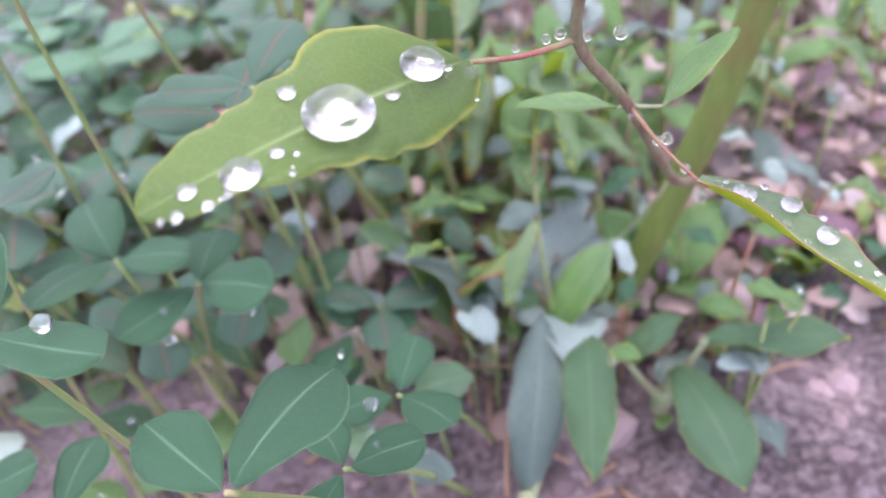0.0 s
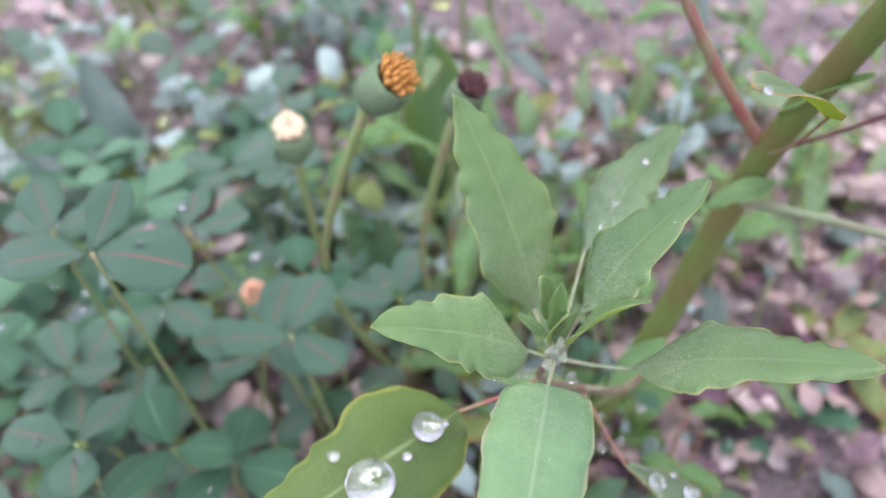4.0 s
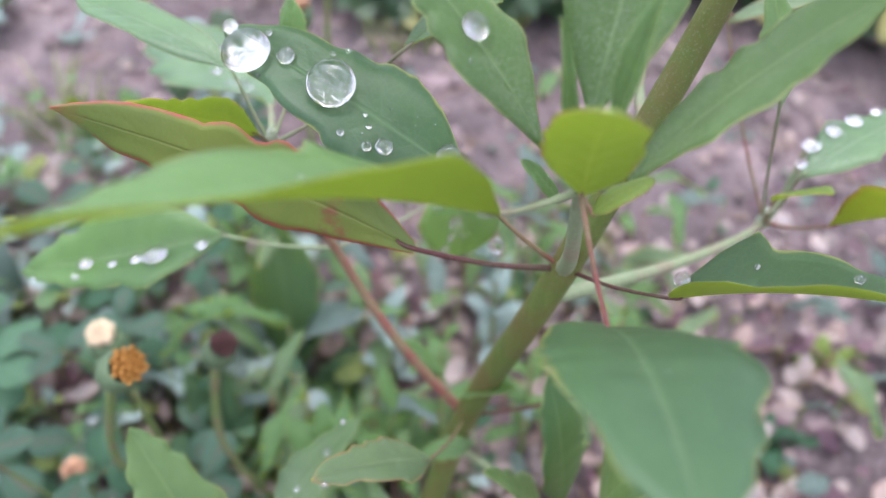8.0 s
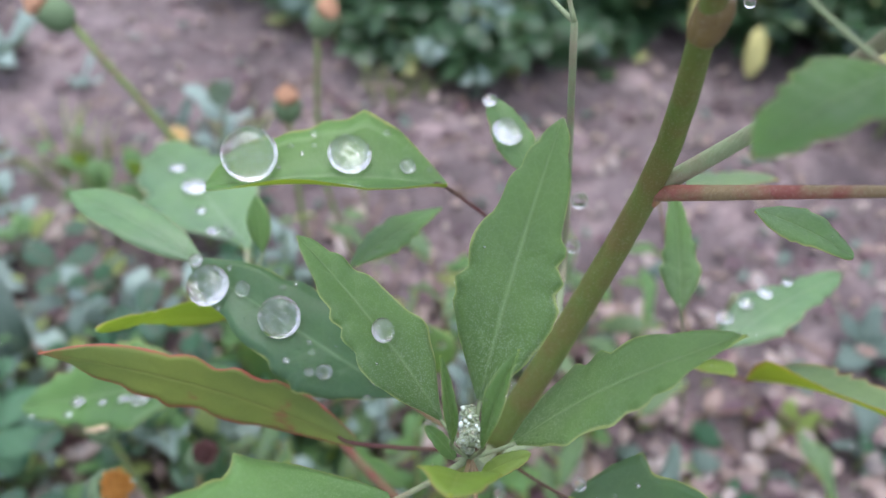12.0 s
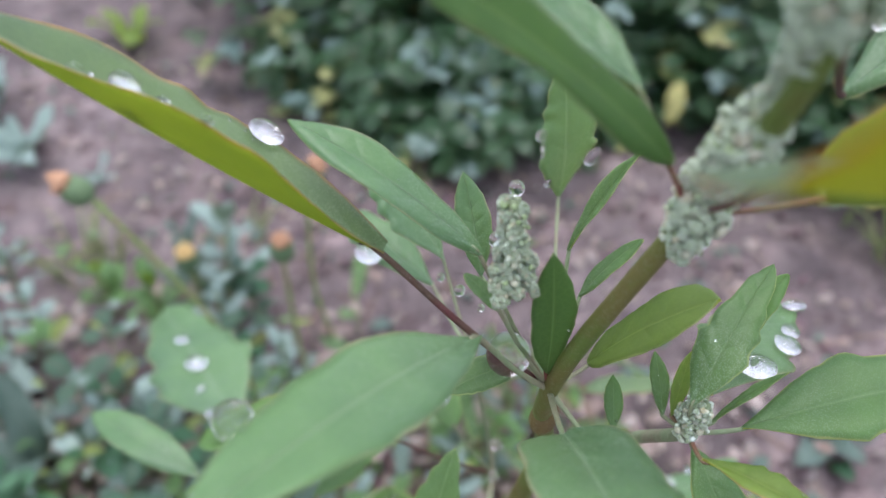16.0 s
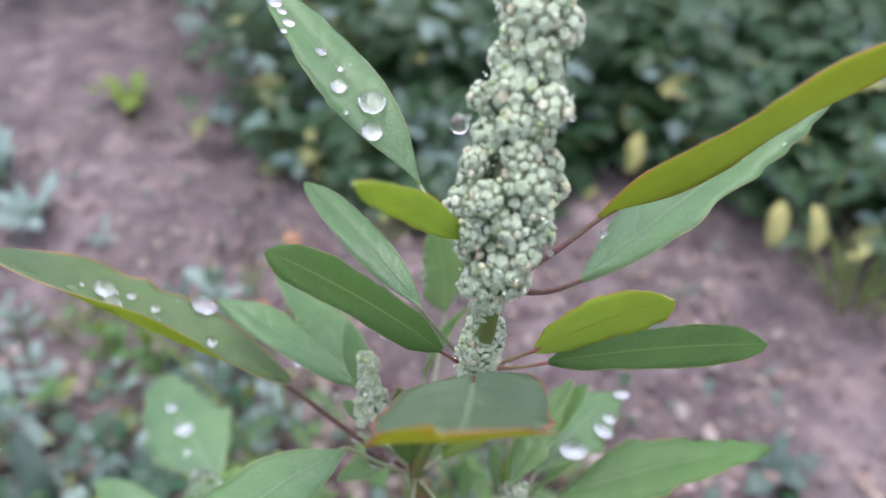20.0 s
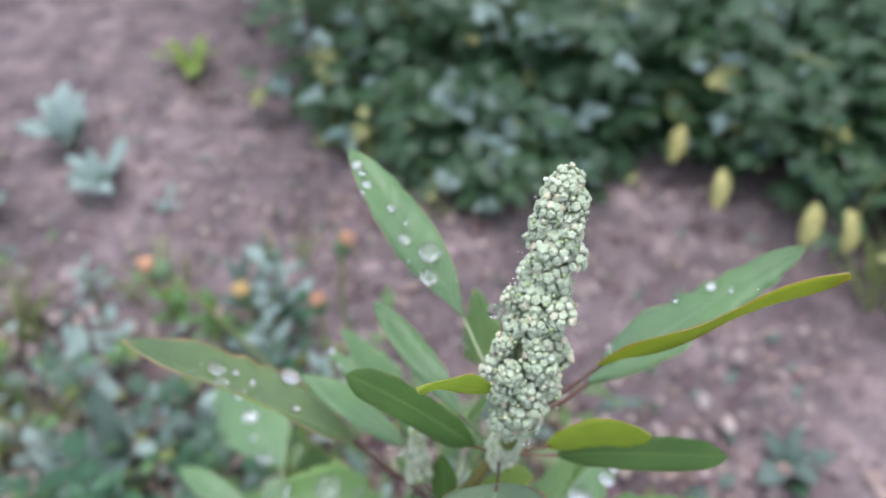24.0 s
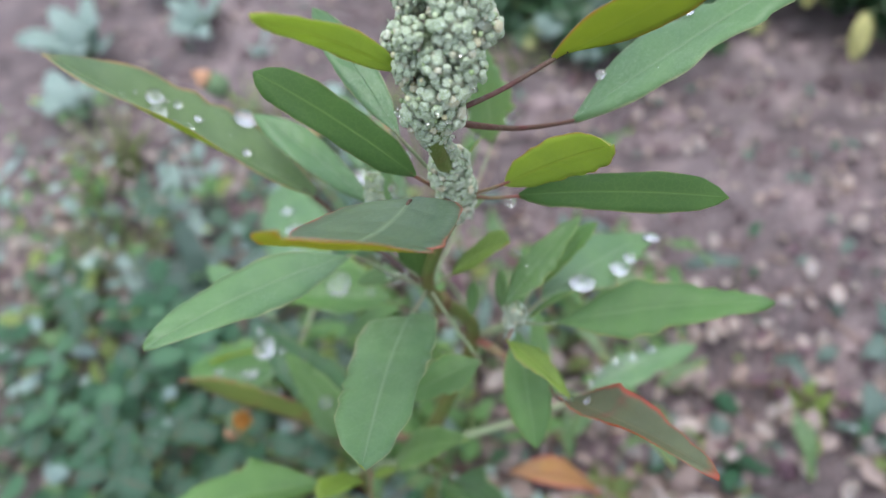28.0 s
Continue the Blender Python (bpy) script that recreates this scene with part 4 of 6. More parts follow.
leaf("J3", nJ, (0.0807, 0.0424, 0.1342), (0.0820, 0.0306, 0.1791), w=0.45, kind="toothed", mat="meal", roll=65)
leaf("J4", nJ, (0.0778, 0.0385, 0.1280), (0.1002, 0.0282, 0.1366), w=.3, kind="toothed", mat="meal", roll=20)
leaf("Y", nGt, (0.0223, 0.0718, 0.2052), (0.0087, 0.0571, 0.2201), w=.36, kind="toothed", mat="yellow", roll=60)
leaf("X", nX0, (0.0609, 0.0750, 0.2342), (0.0257, 0.0706, 0.2371), w=0.5, kind="toothed", mat="green", fold=14, roll=2, curl=0.5, teeth=0.08)
leaf("Z", nGt, (0.0150, 0.1085, 0.1852), (-0.0262, 0.1657, 0.1679), w=.4, kind="toothed", mat="pale_sheen")
leaf("Z2", nGt, (0.0184, 0.0779, 0.2129), (-0.0080, 0.0904, 0.2177), w=.3, kind="lance", mat="pale_sheen")
leaf("Z3", nGt, (0.0276, 0.0829, 0.2108), (0.0265, 0.0891, 0.2192), w=.4, kind="lance", mat="green")
leaf("Z4", nGt, (0.0457, 0.0676, 0.2229), (0.0599, 0.0847, 0.2208), w=.3, kind="toothed", mat="green")
leaf("P1", nP, (0.1119, 0.0773, 0.1923), (0.1418, 0.0955, 0.1939), w=.32, kind="toothed", mat="pale_sheen")
leaf("P2", nP, (0.1001, 0.0694, 0.2121), (0.0979, 0.0822, 0.2271), w=.34, kind="toothed", mat="young")
leaf("P3", nP, (0.1092, 0.0776, 0.1867), (0.1126, 0.0678, 0.1967), w=.45, kind="oval", mat="yellow")
leaf("P4", nP, (0.1229, 0.0805, 0.1779), (0.1364, 0.0528, 0.2036), w=.34, kind="toothed", mat="rim", fold=16, roll=-18, curl=0.4)
leaf("P5", nP, (0.1044, 0.1087, 0.2040), (0.1261, 0.1045, 0.2115), w=.3, kind="toothed", mat="rim")
leaf("N", nM, (0.0660, 0.0536, 0.3041), (0.0273, 0.0548, 0.3337), w=0.35, kind="toothed", mat="rim", fold=34, roll=27, curl=0.1, teeth=0.11, arch=-0.012)
leaf("M4", nM, (0.0768, 0.0525, 0.3048), (0.0562, 0.0603, 0.3170), w=.26, kind="lance", mat="pale_sheen")
leaf("M1", nM, (0.0766, 0.0425, 0.3029), (0.0567, 0.0141, 0.3164), w=0.28, kind="lance", mat="pale_sheen")
leaf("M5", nM, (0.0847, 0.0478, 0.2903), (0.0842, 0.0495, 0.3079), w=0.3, kind="lance", mat="dark")
leaf("M2", nM, (0.0901, 0.0503, 0.2888), (0.1019, 0.0476, 0.3033), w=.4, kind='strap', mat="lime")
leaf("M3", nQ2, (0.1010, 0.0440, 0.2894), (0.1123, 0.0592, 0.2971), w=.32, kind="toothed", mat="young")
leaf("M6", nM, (0.0827, 0.0509, 0.2887), (0.0728, 0.0455, 0.2891), w=.42, kind="oval", mat="young")
leaf("M8", nM, (0.0901, 0.0884, 0.2833), (0.0885, 0.0909, 0.3091), w=.42, kind="toothed", mat="pale_sheen")
leaf("M10", nQ2, (0.1094, 0.0467, 0.2810), (0.1459, 0.0525, 0.2861), w=.3, kind="toothed", mat="green")
leaf("M11", nQ2, (0.1018, 0.0389, 0.2864), (0.1140, 0.0287, 0.2883), w=.3, kind="toothed", mat="yellow", fold=28, roll=-18)
leaf("T1", nX1, (0.0696, 0.0837, 0.2675), (0.0489, 0.0963, 0.2755), w=.36, kind="toothed", mat="pale_sheen")
leaf("T2", nX0, (0.0735, 0.0762, 0.2355), (0.0675, 0.0877, 0.2413), w=.45, kind="oval", mat="green")
leaf("T5", nS, (0.0996, 0.0572, 0.2465), (0.1095, 0.0499, 0.2459), w=.5, kind="oval", mat="green", stalk=False)
leaf("O1", n5, (0.0915, 0.0414, 0.3257), (0.0712, 0.0443, 0.3411), w=0.25, kind='strap', mat="dark", roll=-12)
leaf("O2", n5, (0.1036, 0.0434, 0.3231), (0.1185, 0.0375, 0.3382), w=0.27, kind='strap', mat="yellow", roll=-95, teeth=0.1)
leaf("O3", n5, (0.1056, 0.0430, 0.3211), (0.1331, 0.0415, 0.3255), w=0.21, kind='strap', mat="dark", roll=14, teeth=0.02)
leaf("O4", n6, (0.0958, 0.0377, 0.3476), (0.0861, 0.0264, 0.3641), w=0.17, kind="lance", mat="yellow", roll=70)
leaf("Q", n5, (0.0956, 0.0298, 0.335), (0.093, 0.0082, 0.3555), w=0.54, kind="blunt", mat="autumn", arch=-0.1, teeth=0.14, roll=6, curl=0.0, fold=3)
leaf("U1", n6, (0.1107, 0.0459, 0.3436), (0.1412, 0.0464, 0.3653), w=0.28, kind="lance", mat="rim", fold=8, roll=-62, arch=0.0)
leaf("U2", n6, (0.1115, 0.0573, 0.3223), (0.148, 0.073, 0.3429), w=0.25, kind="toothed", mat="pale_sheen", arch=0.02)
leaf("WW", n6, (0.0893, 0.0565, 0.3410), (0.0682, 0.0794, 0.3582), w=0.24, kind="lance", mat="pale_sheen")
leaf("W2", n5, (0.0892, 0.0447, 0.3300), (0.0728, 0.0620, 0.3377), w=.22, kind="lance", mat="pale_sheen")
leaf("V1", nM, (0.0856, 0.0372, 0.2935), (0.0908, 0.0044, 0.3112), w=0.33, kind="blunt", mat="pale_sheen", teeth=0.08)
leaf("V2", nQ2, (0.1026, 0.0431, 0.2819), (0.1085, 0.0251, 0.2741), w=.4, kind="lance", mat="green")
leaf("V3", nM, (0.0964, 0.0381, 0.2789), (0.0828, 0.0277, 0.2787), w=.5, kind="toothed", mat="green")
leaf("V4", nSt, (0.1122, 0.0304, 0.2837), (0.1355, 0.0142, 0.3010), w=.25, kind="toothed", mat="scarlet", fold=14, curl=.5, roll=-14, teeth=.14)
leaf("M12", nQ2, (0.1061, 0.0508, 0.2823), (0.1250, 0.0753, 0.2725), w=.4, kind="toothed", mat="pale_sheen")
leaf("M13", nQ2, (0.1041, 0.0530, 0.2827), (0.1150, 0.0598, 0.2948), w=.3, kind="lance", mat="green")
leaf("M9", nM, (0.0874, 0.0589, 0.2994), (0.0953, 0.0636, 0.3109), w=.14, kind="lance", mat="young", fold=50)
leaf("M14", nM, (0.0888, 0.0556, 0.2949), (0.0959, 0.0586, 0.3016), w=.25, kind="lance", mat="young", fold=20)
leaf("M15", nM, (0.0789, 0.0474, 0.3015), (0.0750, 0.0505, 0.3039), w=.4, kind="oval", mat="young")
leaf("M16", nM, (0.0771, 0.0578, 0.2962), (0.0748, 0.0649, 0.3065), w=.34, kind="lance", mat="pale_sheen")
leaf("M17", nQ2, (0.1047, 0.0452, 0.2844), (0.1125, 0.0475, 0.2912), w=.12, kind="lance", mat="young", fold=50)
leaf("M18", nQ2, (0.1003, 0.0466, 0.2836), (0.1026, 0.0519, 0.2894), w=.25, kind="lance", mat="yellow")
leaf("M19", nQ2, (0.0993, 0.0468, 0.2834), (0.0985, 0.0527, 0.2884), w=.3, kind="lance", mat="young")
leaf("M20", nQ2, (0.0935, 0.0460, 0.2814), (0.0935, 0.0511, 0.2857), w=.35, kind="lance", mat="green", stalk=False)
leaf("LN1", nL, (0.0624, 0.0312, 0.2332), (0.0610, 0.0347, 0.2456), w=.12, kind="lance", mat="young", fold=50)
leaf("LN2", nL, (0.0658, 0.0294, 0.2360), (0.0689, 0.0327, 0.2495), w=.17, kind="lance", mat="young", fold=45)
leaf("L9", nL, (0.0658, 0.0310, 0.2263), (0.0718, 0.0329, 0.2290), w=.4, kind="oval", mat="yellow")
leaf("L10", nL, (0.0628, 0.0341, 0.2251), (0.0590, 0.0366, 0.2286), w=.4, kind="oval", mat="green")
leaf("M21", nX1, (0.0718, 0.0776, 0.2796), (0.0562, 0.0891, 0.2946), w=.4, kind="toothed", mat="pale_sheen")
leaf("BB", nG, (0.0537, 0.1000, 0.1706), (0.0543, 0.0966, 0.1531), w=1.0, kind="oval", mat="green")
leaf("BC", nH, (0.0486, 0.0422, 0.1592), (0.0319, 0.0304, 0.1740), w=.4, kind="toothed", mat="rim")
leaf("BD", nH, (0.0577, 0.0664, 0.1243), (0.0448, 0.0647, 0.1201), w=.5, kind="toothed", mat="green")
leaf("JB", nJ, (0.0778, 0.0344, 0.1259), (0.0834, 0.0209, 0.1227), w=.6, kind="toothed", mat="green")
leaf("JC", nJ, (0.0813, 0.0404, 0.1308), (0.0954, 0.0345, 0.1365), w=.2, kind="lance", mat="young", fold=30)
leaf("A10", nA, (0.0109, 0.0220, 0.1364), (0.0115, 0.0248, 0.1464), w=.26, kind="lance", mat="young", fold=35)
leaf("A11", nA, (0.0120, 0.0242, 0.1341), (0.0179, 0.0282, 0.1396), w=.2, kind="lance", mat="young", fold=45)
leaf("A12", nA, (0.0106, 0.0241, 0.1338), (0.0056, 0.0273, 0.1366), w=.3, kind="lance", mat="young", fold=30)
leaf("RO", nH, (0.0871, 0.0628, 0.1534), (0.1171, 0.0726, 0.1198), w=.3, kind="lance", mat="flame", fold=22, roll=-20, arch=.1)
MAIN = [n5 - Vector((0.0, 0, 0.005)), n5, n5.lerp(n6, 0.45), n5.lerp(n6, 0.7), n6 + Vector((-0.001, 0, 0)), *(n6.lerp(nT, f) for f in (0.1, 0.2, 0.32, 0.42, 0.5, 0.6, 0.72, 0.88, 0.99))]
WIDE = [0.0016, 0.0029, 0.0032, 0.0016, 0.0028, 0.0058, 0.0064, 0.0064, 0.0043, 0.0060, 0.0040, 0.0046, 0.0037, 0.0027]
froth(spike(MAIN, WIDE, 0.0025, 3), MAIN, WIDE, 500, 4)
for low, high, radii, size, count, seed in ((Vector((0.0802, 0.0466, 0.3047)), Vector((0.0799, 0.0512, 0.3138)), [0.0030, 0.0015], 0.0011, 110, 7),
                                            (nQ2 + Vector((0, 0, 0.001)), nQ2 + Vector((0.0004, 0.0, 0.0058)), [0.0026, 0.0017], 0.0014, 40, 8),
                                            (Vector((0.0644, 0.0327, 0.2307)), Vector((0.0645, 0.0372, 0.2316)), [0.0018, 0.0011], 0.0009, 30, 9)):
    froth(spike([low, high], radii, size, seed, "young_spike"), [low, high], radii, count, seed)
for tip, size in ((nA, 1.0), (nJ, 0.9), (nP, 0.9), (nGt, 0.7)):
    low, high = tip - Vector((0, 0, 0.001)), tip + Vector((0.0003, 0.0004, 0.0036 * size))
    froth(spike([low, high], [0.0021 * size, 0.0012 * size], 0.0011 * size, tip.x, "young_spike"), [low, high], [0.0014 * size, 0.0007 * size], 30, 12)
# ---- rain drops on the leaves: across, along, width ----
drop("D", 0.350, 0.476, 0.00722)
drop("D", 0.000, 0.166, 0.00485)
drop("D", 0.750, 0.768, 0.00390)
drop("D", 0.300, 0.882, 0.00196)
drop("D", 0.350, 0.655, 0.00150)
drop("D", 0.200, 0.297, 0.00151)
drop("D", -0.550, 0.524, 0.00182)
drop("D", 0.550, 0.622, 0.00064)
drop("D", 0.900, 0.671, 0.00058)
drop("D", 0.750, 0.655, 0.00042)
drop("D", 1.000, 0.817, 0.00082)
drop("D", 1.000, 0.834, 0.00041)
drop("D", 1.000, 0.866, 0.00123)
drop("D", 1.000, 0.931, 0.00132)
drop("D", 1.000, 0.964, 0.00071)
drop("D", 0.150, 0.085, 0.00099)
drop("D", 1.000, 0.134, 0.00048)
drop("E", 0.300, 0.200, 0.00299)
drop("E", 0.700, 0.380, 0.00250)
drop("E", 0.600, 0.580, 0.00274)
drop("E", 0.100, 0.340, 0.00124)
drop("E", -0.950, 0.440, 0.00131)
drop("E", -0.550, 0.240, 0.00122)
drop("E", -0.950, 0.100, 0.00109)
drop("E", 0.950, 0.520, 0.00093)
drop("E", -0.950, 0.540, 0.00102)
drop("E", -0.500, 0.660, 0.00073)
drop("E", 0.550, 0.740, 0.00089)
drop("E", -0.350, 0.840, 0.00175)
drop("E", 0.750, 0.820, 0.00089)
drop("E", 0.700, 0.100, 0.00079)
drop("E", 0.950, 0.240, 0.00111)
drop("E", 0.950, 0.400, 0.00078)
drop("A9", 0.950, 0.882, 0.00125)
drop("A9", 0.050, 0.655, 0.00140)
drop("A9", 0.000, 0.329, 0.00122)
drop("A9", -0.100, 0.166, 0.00087)
drop("G", 0.250, 0.680, 0.00286)
drop("G", 0.350, 0.540, 0.00183)
drop("G", 0.300, 0.420, 0.00244)
drop("G", 0.350, 0.320, 0.00466)
drop("G", 0.550, 0.100, 0.00246)
drop("G", 0.650, 0.720, 0.00141)
drop("G", 0.950, 0.920, 0.00101)
drop("LP", 0.550, 0.866, 0.00638)
drop("LP", -0.050, 0.557, 0.00619)
drop("LP", -0.150, 0.752, 0.00229)
drop("LP", -0.750, 0.980, 0.00199)
drop("LP", 0.450, 0.297, 0.00225)
drop("LP", 0.550, 0.345, 0.00128)
drop("LP", -0.350, 0.101, 0.00295)
drop("LP", -1.000, 0.020, 0.00181)
drop("LP", -0.650, 0.850, 0.00083)
drop("LP", 0.150, 0.622, 0.00081)
drop("LP", -0.900, 0.589, 0.00066)
drop("LP", 0.650, 0.443, 0.00096)
drop("LP", 0.100, 0.411, 0.00065)
drop("LP", 0.250, 0.378, 0.00081)
drop("LP", -0.750, 0.622, 0.00066)
drop("LP", 0.450, 0.541, 0.00064)
drop("LP", 0.900, 0.101, 0.00097)
drop("LP", 0.900, 0.785, 0.00065)
drop("L1", 0.000, 0.476, 0.00296)
drop("X", -0.750, 0.817, 0.00814)
drop("X", -0.400, 0.411, 0.00645)
drop("X", -0.400, 0.166, 0.00234)
drop("X", -0.850, 0.248, 0.00100)
drop("X", -0.900, 0.557, 0.00099)
drop("X", -0.750, 0.655, 0.00082)
drop("X", -0.550, 0.606, 0.00066)
drop("X", -0.350, 0.703, 0.00065)
drop("X", -0.750, 0.069, 0.00084)
drop("X", -0.700, 0.557, 0.00066)
drop("R", 0.350, 0.622, 0.00159)
drop("R", 0.050, 0.655, 0.00111)
drop("R", 0.450, 0.427, 0.00163)
drop("R", 0.350, 0.573, 0.00128)
drop("L6", 1.000, 0.053, 0.00212)
drop("L6", 0.450, 0.378, 0.00077)
drop("L6", 0.650, 0.768, 0.00115)
drop("L6", 0.150, 0.264, 0.00094)
drop("L6", 0.050, 0.166, 0.00080)
drop("P1", 1.000, 0.166, 0.00324)
drop("P1", 0.650, 0.313, 0.00283)
drop("P1", 0.700, 0.459, 0.00307)
drop("P1", 0.750, 0.638, 0.00222)
drop("P1", 1.000, 0.069, 0.00213)
drop("Z", 0.100, 0.394, 0.00663)
drop("Z", 0.100, 0.606, 0.00413)
drop("Z", 1.000, 0.069, 0.00582)
drop("Z", 0.300, 0.248, 0.00232)
drop("T1", 1.000, 0.427, 0.00472)
drop("T1", -0.700, 0.980, 0.00232)
drop("T1", 0.750, 0.801, 0.00133)
drop("T2", 0.350, 0.508, 0.00480)
drop("T2", 0.550, 0.947, 0.00235)
drop("M8", 1.000, 0.524, 0.00188)
drop("M8", 1.000, 0.443, 0.00111)
drop("M8", 1.000, 0.394, 0.00080)
drop("M8", 1.000, 0.199, 0.00148)
drop("M8", -1.000, 0.264, 0.00352)
drop("M6", -1.000, 0.053, 0.00220)
drop("N", -0.850, 0.340, 0.00415)
drop("N", -0.050, 0.600, 0.00281)
drop("N", -0.400, 0.640, 0.00310)
drop("N", -0.450, 0.560, 0.00152)
drop("N", -0.400, 0.480, 0.00154)
drop("N", 0.950, 0.480, 0.00126)
drop("N", -0.050, 0.540, 0.00095)
drop("N", -0.150, 0.500, 0.00082)
drop("N", -0.450, 0.600, 0.00068)
drop("N", -0.200, 0.280, 0.00172)
drop("N", 0.650, 0.720, 0.00150)
drop("N", -0.300, 0.700, 0.00066)
drop("WW", -0.200, 0.345, 0.00353)
drop("WW", 0.650, 0.248, 0.00281)
drop("WW", 0.450, 0.459, 0.00217)
drop("WW", 0.150, 0.622, 0.00153)
drop("WW", 0.550, 0.785, 0.00171)
drop("WW", 0.450, 0.850, 0.00138)
drop("WW", 0.500, 0.899, 0.00191)
drop("WW", -0.050, 0.524, 0.00102)
drop("WW", 1.000, 0.752, 0.00102)
drop("WW", 0.800, 0.362, 0.00083)
drop("U2", 0.600, 0.622, 0.00198)
drop("U2", 0.800, 0.476, 0.00116)
drop("U2", -0.050, 0.671, 0.00082)
drop("U2", 1.000, 0.150, 0.00150)
drop("M12", -0.650, 0.215, 0.00486)
drop("M12", -0.750, 0.492, 0.00368)
drop("M12", -0.750, 0.622, 0.00265)
drop("M12", -0.900, 0.899, 0.00344)
drop("V4", -0.800, 0.085, 0.00222)
drop("V4", 0.300, 0.199, 0.00145)
drop("BB", -0.100, 0.459, 0.00341)
drop("BB", -0.650, 0.183, 0.00191)
drop("BB", 0.150, 0.248, 0.00217)
drop("BB", -0.250, 0.671, 0.00198)
drop("BB", 0.600, 0.345, 0.00219)
drop("BB", -1.000, 0.134, 0.00167)
drop("BB", 0.500, 0.134, 0.00144)
drop("BB", -0.600, 0.834, 0.00225)
drop("BB", 0.100, 0.655, 0.00148)
drop("BC", 1.000, 0.947, 0.00118)
drop("J2", -0.750, 0.671, 0.00104)
loose_drop((0.0802, 0.0482, 0.2930), 0.0052)
loose_drop((0.1012, 0.0549, 0.3050), 0.00202)
loose_drop((0.0789, 0.0589, 0.3011), 0.00205)
loose_drop((0.0811, 0.0626, 0.3059), 0.00198)
loose_drop((0.0745, 0.0563, 0.2951), 0.00145)
loose_drop((0.0722, 0.0573, 0.2963), 0.00109)
loose_drop((0.0771, 0.0554, 0.2930), 0.00104)
loose_drop((0.0948, 0.0441, 0.3581), 0.00204)
loose_drop((-0.0028, 0.0157, 0.1224), 0.00168)
loose_drop((0.0205, 0.0207, 0.1072), 0.00153)
loose_drop((0.0377, 0.0519, 0.0672), 0.00229)
loose_drop((0.0812, 0.0730, 0.2237), 0.00228)
loose_drop((0.0815, 0.0753, 0.2314), 0.00255)
loose_drop((0.0706, 0.0475, 0.1901), 0.00184)
loose_drop((0.0907, 0.0611, 0.2474), 0.00181)
loose_drop((0.0971, 0.0721, 0.2665), 0.00139)
loose_drop((0.0721, 0.0611, 0.2012), 0.00280)
loose_drop((0.0588, 0.0564, 0.1964), 0.00243)
loose_drop((0.0065, 0.0289, 0.1175), 0.00124)
loose_drop((0.0082, 0.0291, 0.1180), 0.00151)
loose_drop((0.0028, 0.0286, 0.1168), 0.00097)
loose_drop((0.0153, 0.0278, 0.1182), 0.00176)
loose_drop((0.0115, 0.0284, 0.1176), 0.00102)
loose_drop((0.0197, 0.0358, 0.0995), 0.00130)
loose_drop((0.0229, 0.0327, 0.0971), 0.00145)
loose_drop((0.0262, 0.0290, 0.0947), 0.00144)

# ---- low clover ----
def mesh_of(name, bm, mats):
    me = bpy.data.meshes.new(name)
    bm.to_mesh(me)
    bm.free()
    for m in mats:
        me.materials.append(m)
    me.polygons.foreach_set("use_smooth", [True] * len(me.polygons))
    return me


WET = []
LEAFLETS = {kind: [mesh_of("leaflet", leaf_bm(leaf_form(1.0, w, "round", fold, arch, -0.1, 0.5, kind + str(k), 0.02), 14, 8, 0.02), LEAF[kind])
                   for k, (w, fold, arch) in enumerate(((0.72, 10, 0.05), (0.66, 16, -0.03), (0.78, 6, 0.08)))] for kind in ("clover", "striped", "leafgreen")}
WEED = {(kind, mat): [mesh_of("leaf", leaf_bm(leaf_form(1.0, w, kind, 9, arch, -0.1, 1.0, mat + str(k), 0.12 if kind != "round" else 0.03), 14, 6, 0.015), LEAF[mat])
                      for k, (w, arch) in enumerate(((0.42, 0.10), (0.5, 0.16), (0.34, 0.05)) if (kind, mat) != ("lance", "slate") else ((0.24, 0.12), (0.28, 0.16), (0.2, 0.06)))]
        for kind, mat in (("broad", "grey"), ("broad", "green"), ("broad", "purple"), ("broad", "dry"), ("lance", "green"), ("lance", "grey"), ("oval", "yellow"), ("broad", "rim"), ("broad", "wet"), ("broad", "slate"), ("lance", "wet"), ("lance", "slate"), ("oval", "clover"), ("toothed", "red"))}


def child(name, me, parent, m, label=""):
    ob = new(name, me)
    ob.parent, ob.matrix_basis = parent, m
    return tagged(ob, label)


